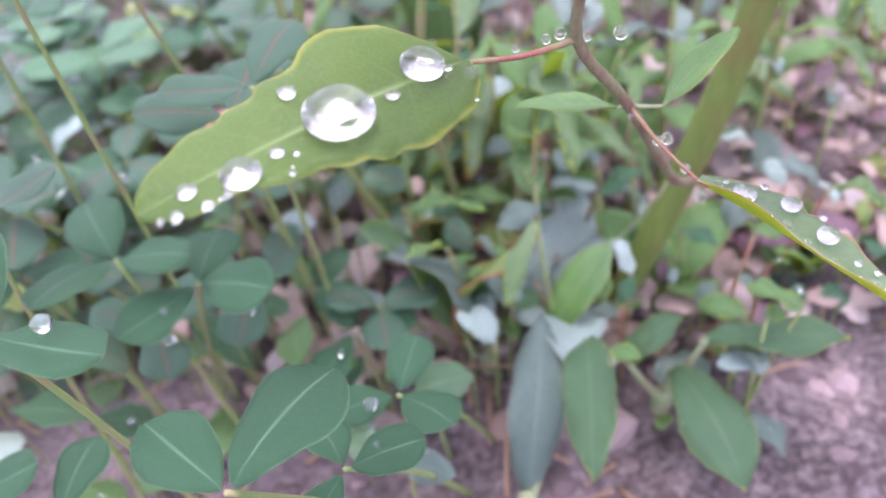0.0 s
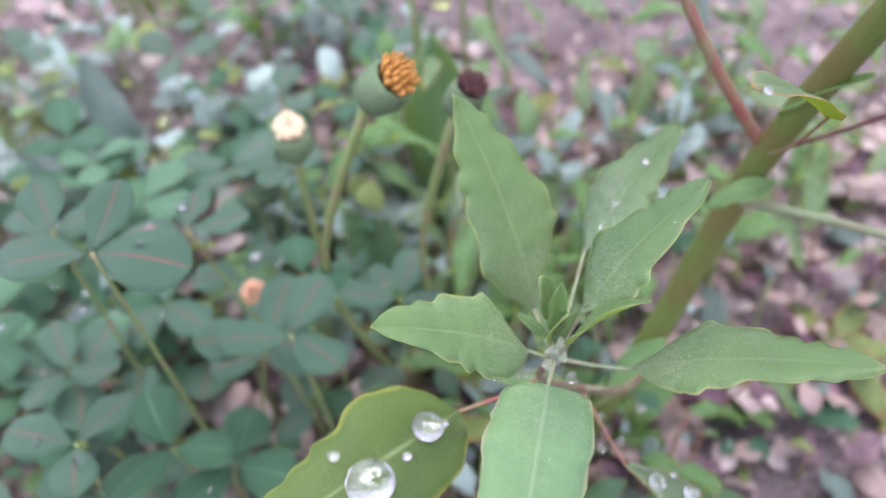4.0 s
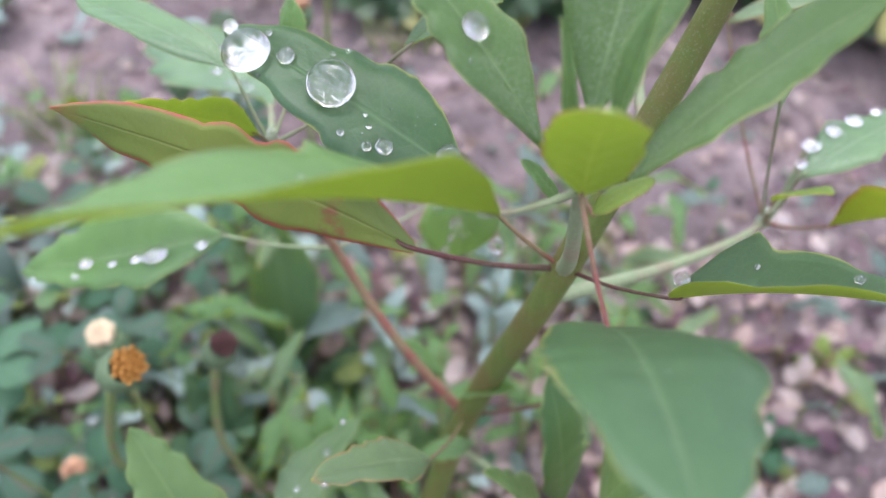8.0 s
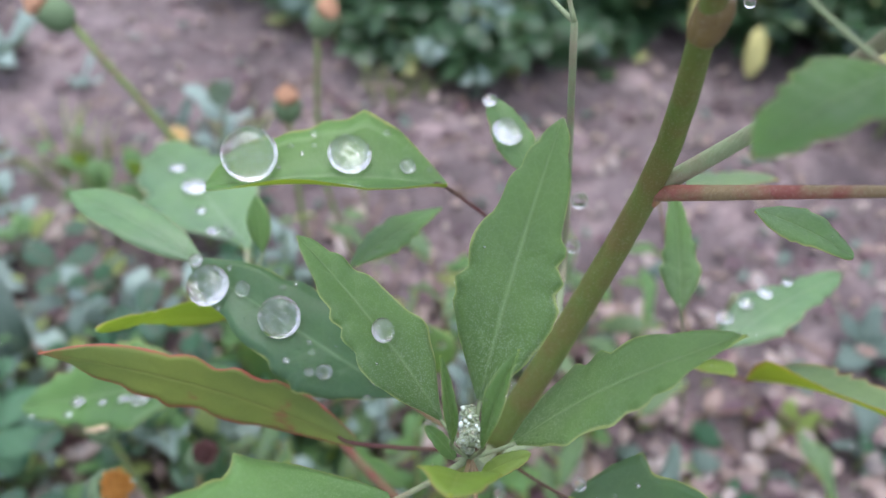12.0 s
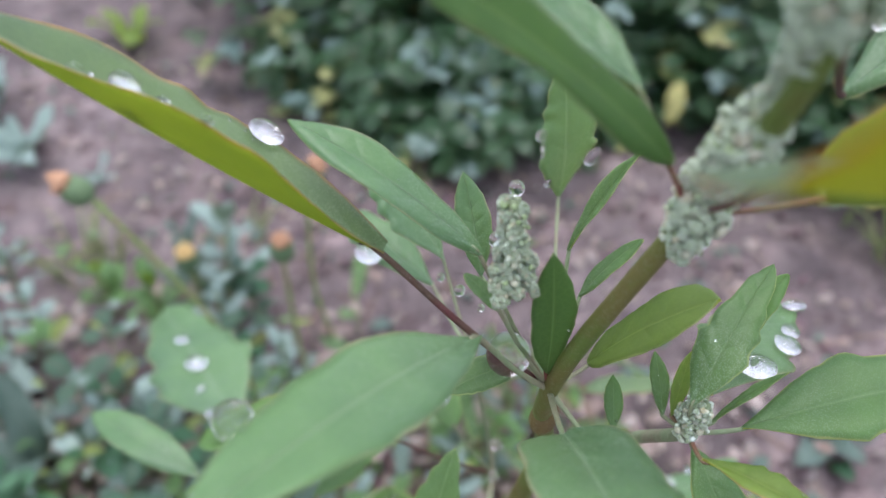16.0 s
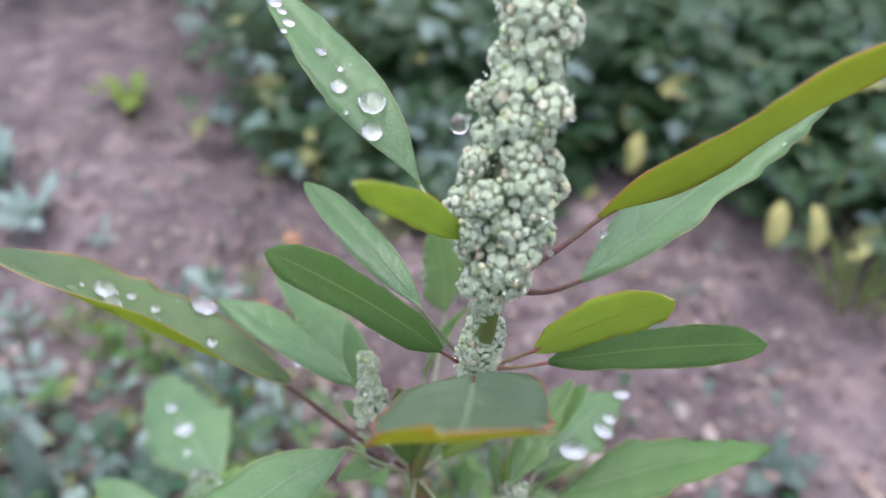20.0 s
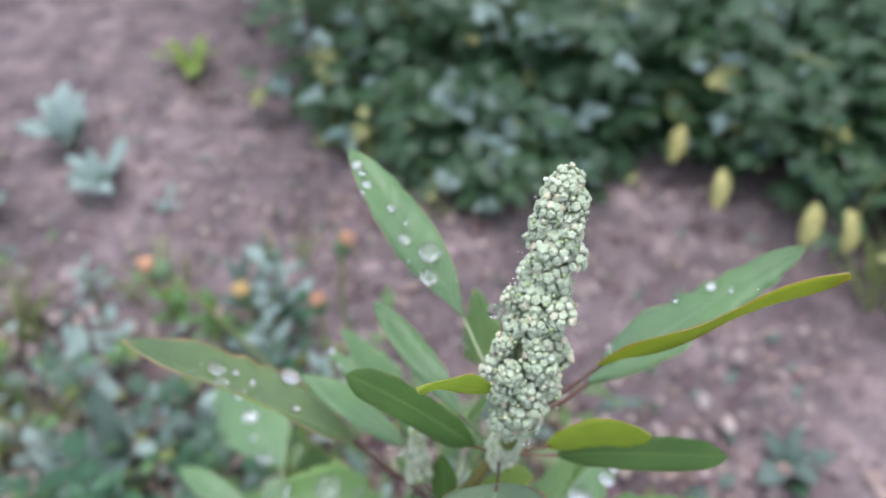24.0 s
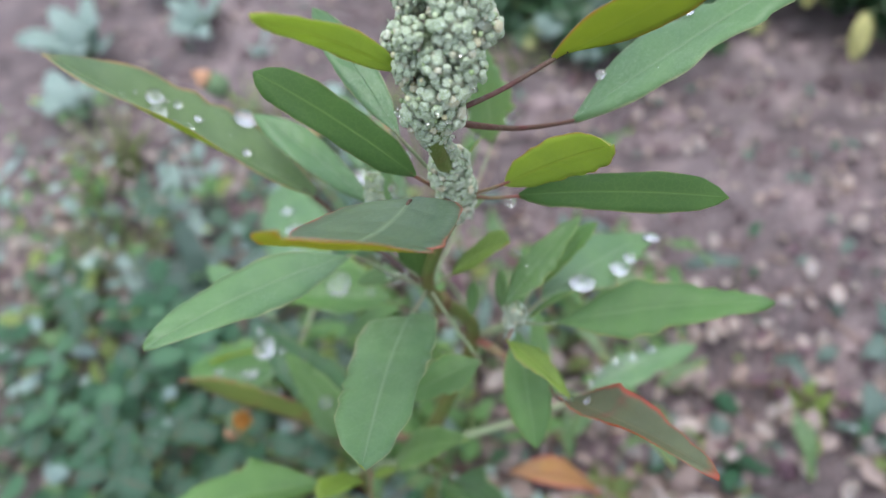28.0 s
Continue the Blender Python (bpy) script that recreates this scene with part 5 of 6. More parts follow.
def clover(centre, angles, size, rng, foot=None, dip=-8.0, kind="striped"):
    """Three leaflets on one thin stalk that rises from the soil."""
    centre = Vector(centre)
    foot = foot or (centre.x + rng.uniform(-0.02, 0.02), centre.y + rng.uniform(-0.005, 0.03))
    base = Vector((*foot, ground_height(*foot) - 0.002))
    ob = new("clover")
    ob.matrix_basis = Matrix.Translation(base)
    top = centre - base
    child("stalk", mesh_of("stalk", tube([(0, 0, 0), top * 0.5 + Vector((0, 0, 0.15 * top.length)) * 0.4, top], [0.0007, 0.00055, 0.0004], 6), [CLOVER_STEM]), ob, Matrix.Identity(4))
    for a in angles:
        s = size * rng.uniform(0.88, 1.1)
        turn = Matrix.Rotation(radians(a), 4, "Z") @ Matrix.Rotation(radians(dip + rng.uniform(-14, 14)), 4, "Y") @ Matrix.Rotation(radians(rng.uniform(-14, 14)), 4, "X")
        WET.append(base + (Matrix.Translation(top) @ turn) @ Vector((s * 0.5, s * 0.12, s * 0.07)))
        child("leaflet", rng.choice(LEAFLETS[kind]), ob, Matrix.Translation(top) @ turn @ Matrix.Translation((0.001, 0, 0)) @ Matrix.Scale(s, 4))
    return tagged(ob, "low blue-green clover sprig on a thin stalk", "clover", "clover in the weeds")


def rosette(x, y, count, size, kind, mat, label, rng, rise=25.0, name="broadleaf_weed"):
    """A weed with leaves that spread from one crown at the soil."""
    z = ground_height(x, y)
    ob = new(name)
    ob.matrix_basis = Matrix.Translation((x, y, z))
    child("crown", mesh_of("crown", tube([(0, 0, -0.003), (0, 0, size * 0.12)], [size * 0.07, size * 0.04], 7), [PALE_STEM]), ob, Matrix.Identity(4))
    first = rng.uniform(0, 360)
    for k in range(count):
        s = size * rng.uniform(0.65, 1.1)
        turn = Matrix.Rotation(radians(first + 360 * k / count + rng.uniform(-15, 15)), 4, "Z") @ Matrix.Rotation(radians(-rise + rng.uniform(-18, 14)), 4, "Y") @ Matrix.Rotation(radians(rng.uniform(-18, 18)), 4, "X")
        WET.append(Vector((x, y, z + size * 0.06)) + turn @ Vector((s * 0.55, s * 0.05, s * 0.13)))
        child("leaf", rng.choice(WEED[kind, mat]), ob, Matrix.Translation((0, 0, size * 0.06)) @ turn @ Matrix.Scale(s, 4))
    return tagged(ob, label, "weed")


def leafy_weed(x, y, height, size, count, kind, mat, label, rng, lean=(0, 0)):
    """An upright weed: a stem with leaves on it one over another."""
    z = ground_height(x, y)
    ob = new("leafy_weed")
    ob.matrix_basis = Matrix.Translation((x, y, z))
    top = Vector((lean[0], lean[1], height))
    child("stem", mesh_of("stem", tube([(0, 0, -0.003), top * 0.5 + Vector((lean[0] * -0.2, 0, 0)), top], [0.0014, 0.0011, 0.0006], 7), [CLOVER_STEM]), ob, Matrix.Identity(4))
    a = rng.uniform(0, 360)
    for k in range(count):
        t = 0.25 + 0.75 * k / max(1, count - 1)
        a += 137 + rng.uniform(-20, 20)
        s = size * rng.uniform(0.7, 1.1) * (1.1 - 0.45 * t)
        turn = Matrix.Rotation(radians(a), 4, "Z") @ Matrix.Rotation(radians(-15 - 35 * t + rng.uniform(-15, 15)), 4, "Y")
        child("leaf", rng.choice(WEED[kind, mat]), ob, Matrix.Translation(top * t) @ turn @ Matrix.Scale(s, 4))
    return tagged(ob, label, "weed")


def placed_weed(foot, leaves, label, rng):
    """A low weed whose leaves each have their own base and tip."""
    ob = new("broadleaf_weed")
    z = ground_height(*foot)
    ob.matrix_basis = Matrix.Translation((*foot, z))
    child("crown", mesh_of("crown", tube([(0, 0, -0.003), (0, 0, 0.006)], [0.003, 0.002], 7), [PALE_STEM]), ob, Matrix.Identity(4))
    for base, tip, kind, mat, roll in leaves:
        base, tip = Vector(base) - Vector((*foot, z)), Vector(tip) - Vector((*foot, z))
        child("leaf", rng.choice(WEED[kind, mat]), ob, frame_of(base, tip, roll) @ Matrix.Scale((tip - base).length, 4))
        child("leaf_stalk", mesh_of("leaf_stalk", tube([(0, 0, 0.002), base * 0.6, base], [0.0012, 0.001, 0.0008], 6), [PALE_STEM]), ob, Matrix.Identity(4))
    return tagged(ob, label, "weed")


rng = random.Random(11)
placed_weed((0.002, 0.022), (((0.0017, 0.0236, 0.006), (0.0087, 0.0544, 0.034), "lance", "slate", 10), ((0.0179, 0.0488, 0.03), (0.0142, 0.0157, 0.03), "broad", "wet", 0)), "grey-green plantain weed with long dull leaves", rng)
placed_weed((0.036, 0.047), (((0.037, 0.0468, 0.02), (0.0462, 0.0188, 0.015), "lance", "wet", 0), ((0.0263, 0.0457, 0.025), (0.0381, 0.0492, 0.035), "broad", "wet", 0), ((0.0429, 0.0466, 0.03), (0.0695, 0.0405, 0.035), "lance", "wet", 0)), "low green weed with leaves turning red", rng)
placed_weed((-0.004, 0.066), (((-0.0016, 0.0657, 0.01), (-0.0297, 0.0691, 0.05), "broad", "wet", 0), ((-0.0053, 0.0653, 0.02), (-0.0231, 0.0598, 0.05), "broad", "slate", 0), ((-0.0101, 0.0665, 0.01), (0.0044, 0.0585, 0.05), "toothed", "red", 0)), "upright weed with dull green leaves, one flushed red", rng)
placed_weed((-0.01, 0.17), (((-0.01, 0.17, 0.01), (-0.012, 0.185, 0.085), "lance", "wet", 0), ((-0.008, 0.168, 0.01), (0.02, 0.16, 0.06), "broad", "slate", 0), ((-0.012, 0.17, 0.01), (-0.04, 0.165, 0.05), "broad", "slate", 0)), "large dark green weed leaf among grey leaves", rng)
placed_weed((-0.14, 0.20), (((-0.14, 0.20, 0.01), (-0.155, 0.225, 0.055), "broad", "slate", 0), ((-0.14, 0.20, 0.01), (-0.12, 0.17, 0.045), "broad", "slate", 0), ((-0.14, 0.20, 0.01), (-0.17, 0.19, 0.04), "broad", "slate", 0)), "blue-grey broad-leaved weed close to the soil", rng)
# sprigs that stand close to the path
clover((-0.038, 0.051, 0.100), (62, 185, -38), 0.0135, rng, (-0.04, 0.07))
clover((-0.046, 0.058, 0.090), (200, 330, 80), 0.0140, rng, (-0.045, 0.075))
clover((-0.065, 0.045, 0.133), (78, -8, 190), 0.0150, rng, (-0.07, 0.06))
clover((-0.061, 0.071, 0.111), (20, 178, 95), 0.0140, rng, (-0.05, 0.09))
clover((-0.0316, -0.0167, 0.0955), (52, 140, 275), 0.0150, rng, (-0.02, 0.02), -2, "clover")
clover((-0.0575, -0.0026, 0.1069), (-14, 120, 235), 0.0150, rng, (-0.06, 0.02), -4, "clover")
clover((-0.0247, -0.0013, 0.0709), (10, 120, 240), 0.0110, rng, (-0.01, 0.03), -4, "clover")
clover((-0.019, 0.0172, 0.0605), (75, -40, 200), 0.0105, rng, (-0.004, 0.045), -4, "clover")
clover((-0.085, 0.065, 0.118), (15, 120, 250), 0.0130, rng)
clover((-0.078, 0.030, 0.095), (60, 170, 290), 0.0125, rng)
for _k in range(52):
    x = -0.02 - abs(rng.gauss(0, 0.085))
    y = rng.uniform(0.0, 0.30)
    if x > -0.05 and y < 0.03:
        continue
    h = rng.uniform(0.02, 0.075) * (1.15 if y < 0.15 else 0.75)
    a = rng.uniform(0, 360)
    clover((x, y, ground_height(x, y) + h), (a, a + 120 + rng.uniform(-20, 20), a + 240 + rng.uniform(-20, 20)), rng.uniform(0.011, 0.017), rng, kind=rng.choice(("clover", "striped", "striped")))

for _k in range(46):
    x, y = rng.gauss(-0.14, 0.045), rng.gauss(0.115, 0.03)
    if x > -0.07:
        continue
    a = rng.uniform(0, 360)
    clover((x, y, ground_height(x, y) + rng.uniform(0.02, 0.06)), (a, a + 120 + rng.uniform(-20, 20), a + 240 + rng.uniform(-20, 20)), rng.uniform(0.013, 0.019), rng, dip=-4.0, kind=rng.choice(("leafgreen", "leafgreen", "striped", "clover")))

# ---- broad-leaved weeds at the foot of the plant ----
for x, y, n, s, kind, mat, label, rise in (
        (-0.105, 0.155, 6, 0.030, "broad", "purple", "purple-grey broad-leaved weed close to the soil", 25),
        (-0.060, 0.165, 7, 0.045, "broad", "grey", "pale grey-green furry weed rosette", 45),
        (-0.030, 0.130, 6, 0.045, "broad", "wet", "dark green broad-leaved weed", 50),
        (0.000, 0.140, 6, 0.042, "broad", "wet", "dark green broad-leaved weed", 55),
        (0.012, 0.075, 6, 0.040, "broad", "grey", "grey-green weed with long dull leaves", 40),
        (0.040, 0.078, 5, 0.032, "lance", "green", "thin green weed with narrow leaves", 45),
        (0.080, 0.085, 5, 0.024, "lance", "green", "thin green weed with narrow leaves", 35),
        (-0.010, 0.105, 5, 0.034, "toothed", "red", "low weed with red-flushed leaves", 40),
        (-0.130, 0.240, 7, 0.034, "broad", "purple", "dark purple small weed", 35),
        (-0.090, 0.215, 6, 0.040, "broad", "grey", "pale grey-green furry weed rosette", 60),
        (-0.170, 0.190, 7, 0.048, "broad", "grey", "pale grey-green weed rosette", 25),
        (-0.20, 0.26, 6, 0.042, "broad", "grey", "pale grey-green weed rosette", 25),
        (-0.15, 0.12, 6, 0.045, "broad", "wet", "green broad-leaved weed low on the soil", 30),
        (-0.20, 0.10, 6, 0.045, "broad", "wet", "green broad-leaved weed low on the soil", 30),
        (-0.24, 0.18, 6, 0.045, "broad", "wet", "green broad-leaved weed low on the soil", 30),
        (-0.26, 0.46, 7, 0.045, "broad", "grey", "blue-grey weed on bare soil", 35),
        (-0.31, 0.52, 7, 0.055, "broad", "grey", "blue-grey weed on bare soil", 40),
        (-0.36, 0.43, 7, 0.055, "broad", "grey", "blue-grey weed on bare soil", 40),
        (-0.33, 0.36, 6, 0.045, "broad", "grey", "blue-grey weed on bare soil", 30),
        (-0.19, 0.43, 4, 0.022, "broad", "grey", "small blue-grey seedling on bare soil", 30),
        (-0.23, 0.64, 5, 0.05, "oval", "yellow", "small weed with yellowed leaves", 25),
        (0.265, 0.225, 5, 0.034, "broad", "slate", "small blue-grey seedling on bare soil", 30),
        (0.245, 0.165, 5, 0.030, "broad", "slate", "small blue-grey seedling on bare soil", 30),
        (0.215, 0.180, 5, 0.022, "oval", "yellow", "small yellowing seedling on bare soil", 30),
        (0.180, 0.140, 4, 0.020, "oval", "clover", "small green seedling on bare soil", 30),
        (0.120, 0.110, 5, 0.030, "toothed", "red", "fallen reddish weed leaves by the stem", 8),
        (0.150, 0.120, 4, 0.026, "broad", "dry", "dead curled leaves on the soil", 12),
        (0.100, 0.150, 4, 0.024, "broad", "dry", "dead curled leaves on the soil", 12)):
    rosette(x, y, n, s, kind, mat, label, rng, rise)
for x, y, h, s, n, kind, mat, lean in (
        (-0.062, 0.300, 0.085, 0.036, 9, "broad", "grey", (0.01, 0.0)), (-0.085, 0.315, 0.06, 0.034, 7, "broad", "slate", (0.0, 0.0)),
        (-0.055, 0.27, 0.06, 0.032, 9, "broad", "grey", (0.0, 0.0)), (-0.02, 0.25, 0.05, 0.026, 8, "broad", "grey", (0.0, 0.0)),
        (-0.10, 0.29, 0.05, 0.028, 8, "lance", "green", (0.0, 0.0)), (-0.14, 0.31, 0.04, 0.026, 8, "lance", "green", (0.0, 0.0)),
        (0.005, 0.10, 0.07, 0.026, 9, "lance", "green", (0.01, 0.0)), (0.025, 0.115, 0.06, 0.026, 9, "lance", "green", (0.01, 0.0)),
        (0.09, 0.20, 0.05, 0.022, 8, "lance", "green", (0.0, 0.0)), (0.07, 0.17, 0.06, 0.022, 8, "lance", "grey", (0.0, 0.0)), (0.12, 0.17, 0.05, 0.020, 7, "lance", "green", (0.0, 0.0)), (0.11, 0.235, 0.04, 0.02, 7, "lance", "grey", (0.0, 0.0)),
        (0.05, 0.12, 0.07, 0.026, 8, "lance", "green", (0.0, 0.01)), (0.08, 0.13, 0.06, 0.024, 8, "lance", "green", (0.0, 0.0)),
        (0.03, 0.16, 0.05, 0.024, 8, "lance", "grey", (0.0, 0.0)), (-0.17, 0.28, 0.05, 0.026, 8, "lance", "grey", (0.0, 0.0)),
        (-0.21, 0.33, 0.04, 0.026, 8, "lance", "grey", (0.0, 0.0)), (-0.03, 0.20, 0.06, 0.028, 9, "lance", "green", (0.0, 0.0)),
        (-0.24, 0.25, 0.05, 0.026, 8, "lance", "green", (0.0, 0.0))):
    leafy_weed(x, y, h, s, n, kind, mat, "leafy green weed among the clover" if mat == "green" else "grey-green leafy weed among the clover", rng, lean)


# ---- small leaves that carpet the soil between the weeds ----
def carpet(name, count, mats, spots, low, high, label, seed, scale=1.0, narrow=0.6):
    """Many small leaves on short stalks, too many to count, as one piece of ground cover."""
    rng = random.Random(seed)
    form = leaf_form(1.0, narrow, "oval", 10, 0.1, -0.1, 1.2, name, 0.08)
    grid = [[form(u, v) for u in (-1, -0.5, 0, 0.5, 1)] for v in (0, 0.15, 0.35, 0.6, 0.82, 1)]
    verts, faces, uvs, kinds = [], [], [], []
    for k in range(count):
        cx, cy, sx, sy = rng.choice(spots)
        x, y = rng.gauss(cx, sx), rng.gauss(cy, sy)
        if y < 0.012 or (x > 0.0 and y < 0.035) or ("litter" in name and y < 0.06):
            continue
        h = rng.uniform(low, high)
        m = Matrix.Translation((x, y, ground_height(x, y) + h)) @ Matrix.Rotation(rng.uniform(0, 6.3), 4, "Z") @ Matrix.Rotation(rng.uniform(-0.7, 0.35), 4, "Y") @ Matrix.Rotation(rng.uniform(-0.5, 0.5), 4, "X") @ Matrix.Scale(scale * rng.uniform(0.007, 0.021), 4)
        if "cover" in name:
            WET.append(m @ form(0.2, 0.5))
        at = len(verts)
        verts += [tuple(m @ q) for row in grid for q in row]
        kind = rng.randrange(len(mats))
        for i in range(5):
            for j in range(4):
                faces.append((at + i * 5 + j + 5, at + i * 5 + j + 6, at + i * 5 + j + 1, at + i * 5 + j))
                uvs += [(j / 4, (i + 1) / 5), ((j + 1) / 4, (i + 1) / 5), ((j + 1) / 4, i / 5), (j / 4, i / 5)]
                kinds.append(kind)
        foot = len(verts)
        p, q = Vector((x, y, ground_height(x, y) - 0.001)), m @ Vector((0.02, 0, 0))
        d = Vector((0.00035, 0, 0))
        e = Vector((0, 0.00035, 0))
        verts += [tuple(p + d), tuple(p - d * 0.5 + e), tuple(p - d * 0.5 - e), tuple(q + d * 0.7), tuple(q - d * 0.4 + e * 0.7), tuple(q - d * 0.4 - e * 0.7)]
        for a, b in ((0, 1), (1, 2), (2, 0)):
            faces.append((foot + a, foot + b, foot + b + 3, foot + a + 3))
            uvs += [(0.2, 0.2), (0.3, 0.2), (0.3, 0.8), (0.2, 0.8)]
            kinds.append(len(mats))
    me = bpy.data.meshes.new(name)
    me.from_pydata(verts, [], faces)
    me.uv_layers.new(name="UVMap").data.foreach_set("uv", [c for q in uvs for c in q])
    for m in (*mats, CLOVER_STEM):
        me.materials.append(m)
    me.polygons.foreach_set("material_index", kinds)
    me.polygons.foreach_set("use_smooth", [True] * len(faces))
    return tagged(new(name, me), label, "ground cover", kind="stuff")


def sprigs(count, mats, spots, low, high, label, seed, scale, narrow):
    """Single weed leaves, each on its own stalk from the soil."""
    rng = random.Random(seed)
    form = leaf_form(1.0, narrow, "oval", 10, 0.1, -0.1, 1.2, "sprig" + str(seed), 0.08)
    shapes = [mesh_of("leaf", leaf_bm(form, 10, 4, 0.015), LEAF[m]) for m in mats]
    while count:
        cx, cy, sx, sy = rng.choice(spots)
        x, y = rng.gauss(cx, sx), rng.gauss(cy, sy)
        count -= 1
        if y < 0.012 or (x > 0.0 and y < 0.035):
            continue
        z, h = ground_height(x, y), rng.uniform(low, high)
        ob = new("weed_sprig")
        ob.matrix_basis = Matrix.Translation((x, y, z))
        s = scale * rng.uniform(0.007, 0.021)
        turn = Matrix.Rotation(rng.uniform(0, 6.3), 4, "Z") @ Matrix.Rotation(rng.uniform(-0.7, 0.35), 4, "Y") @ Matrix.Rotation(rng.uniform(-0.5, 0.5), 4, "X")
        top = Vector((rng.uniform(-0.2, 0.2) * h, rng.uniform(-0.2, 0.2) * h, h))
        child("stalk", mesh_of("stalk", tube([(0, 0, -0.002), top], [0.0005, 0.0004], 5), [CLOVER_STEM if rng.random() < 0.6 else RED_STEM]), ob, Matrix.Identity(4))
        child("leaf", rng.choice(shapes), ob, Matrix.Translation(top) @ turn @ Matrix.Scale(s, 4))
        if rng.random() < 0.4:
            WET.append(Vector((x, y, z)) + top + turn @ Vector((s * 0.5, 0, s * 0.1)))
        tagged(ob, label, "weed", "small weeds on the soil")


LEFT = ((-0.06, 0.10, 0.05, 0.05), (-0.12, 0.16, 0.06, 0.06), (-0.18, 0.22, 0.06, 0.06), (-0.05, 0.20, 0.05, 0.05), (-0.2, 0.1, 0.06, 0.05), (-0.28, 0.22, 0.05, 0.07), (-0.10, 0.05, 0.05, 0.03))
FOOT = ((0.02, 0.10, 0.03, 0.03), (0.05, 0.10, 0.03, 0.03), (0.0, 0.07, 0.03, 0.02), (0.03, 0.06, 0.025, 0.015))
THIN = ((0.09, 0.22, 0.03, 0.03), (0.14, 0.20, 0.035, 0.03), (0.05, 0.20, 0.03, 0.03), (0.11, 0.15, 0.03, 0.02), (0.02, 0.16, 0.02, 0.03))
FLAT = ((0.22, 0.19, 0.04, 0.04), (0.27, 0.16, 0.04, 0.05), (0.16, 0.12, 0.04, 0.03), (0.10, 0.09, 0.03, 0.02), (0.12, 0.20, 0.04, 0.03))
carpet("ground_cover", 620, [LEAF["grey"][0], LEAF["green"][0], LEAF["grey"][0], LEAF["slate"][0], LEAF["young"][1], LEAF["green"][0]], LEFT[1:6], 0.003, 0.042, "dense small grey-green weed leaves over damp soil", 21, 0.82)
carpet("ground_cover", 190, [LEAF["clover"][0], LEAF["green"][0], LEAF["wet"][0], LEAF["striped"][0]], (LEFT[0], LEFT[6], (-0.16, 0.10, 0.05, 0.04), (-0.03, 0.15, 0.03, 0.04)), 0.003, 0.045, "dense small green weed leaves close to the plant", 27, 0.82)
sprigs(105, ("grey", "clover", "green", "slate"), FOOT, 0.003, 0.04, "small green weed leaf on a short stalk", 22, 0.6, 0.6)
BLADES = ((0.02, 0.10, 0.02, 0.02), (0.0, 0.12, 0.02, 0.03))
sprigs(34, ("green", "young", "meal", "rim", "red"), BLADES, 0.01, 0.06, "narrow pale green weed blade on a reddish stalk", 29, 2.0, 0.22)
sprigs(90, ("green", "young", "slate", "meal", "rim"), THIN, 0.008, 0.07, "thin pale weed blade on a short stalk", 24, 1.7, 0.26)
sprigs(120, ("slate", "clover", "purple", "red"), FLAT, 0.001, 0.018, "small seedling leaf on the bare soil", 25, 0.8, 0.6)
carpet("leaf_litter", 560, [LEAF["dry"][0], LEAF["husk"][1], LEAF["husk"][0], LEAF["dry"][1], LEAF["purple"][0]], THIN + FLAT, 0.001, 0.012, "pinkish brown rotting leaves on the bare soil", 26, 0.75)
carpet("leaf_litter", 700, [LEAF["dry"][0], LEAF["husk"][0], LEAF["dry"][1], LEAF["slate"][0], LEAF["purple"][0]], ((-0.15, 0.42, 0.10, 0.07), (-0.02, 0.40, 0.08, 0.06), (0.12, 0.38, 0.07, 0.06), (-0.25, 0.55, 0.08, 0.08), (0.24, 0.34, 0.05, 0.06)), 0.0004, 0.004, "small dry leaf scraps strewn over the bare soil", 31, 0.55)
carpet("leaf_litter", 1100, [LEAF["dry"][0], LEAF["husk"][0], LEAF["dry"][1], LEAF["husk"][1], LEAF["purple"][0]], LEFT + LEFT[:3], 0.001, 0.02, "pinkish brown rotting leaf litter between the weeds", 23, 0.78)
carpet("leaf_litter", 320, [LEAF["dry"][0], LEAF["dry"][1], LEAF["purple"][0], LEAF["dry"][0]], FOOT, 0.001, 0.014, "dark brown rotting leaf litter round the stems", 28, 0.62)

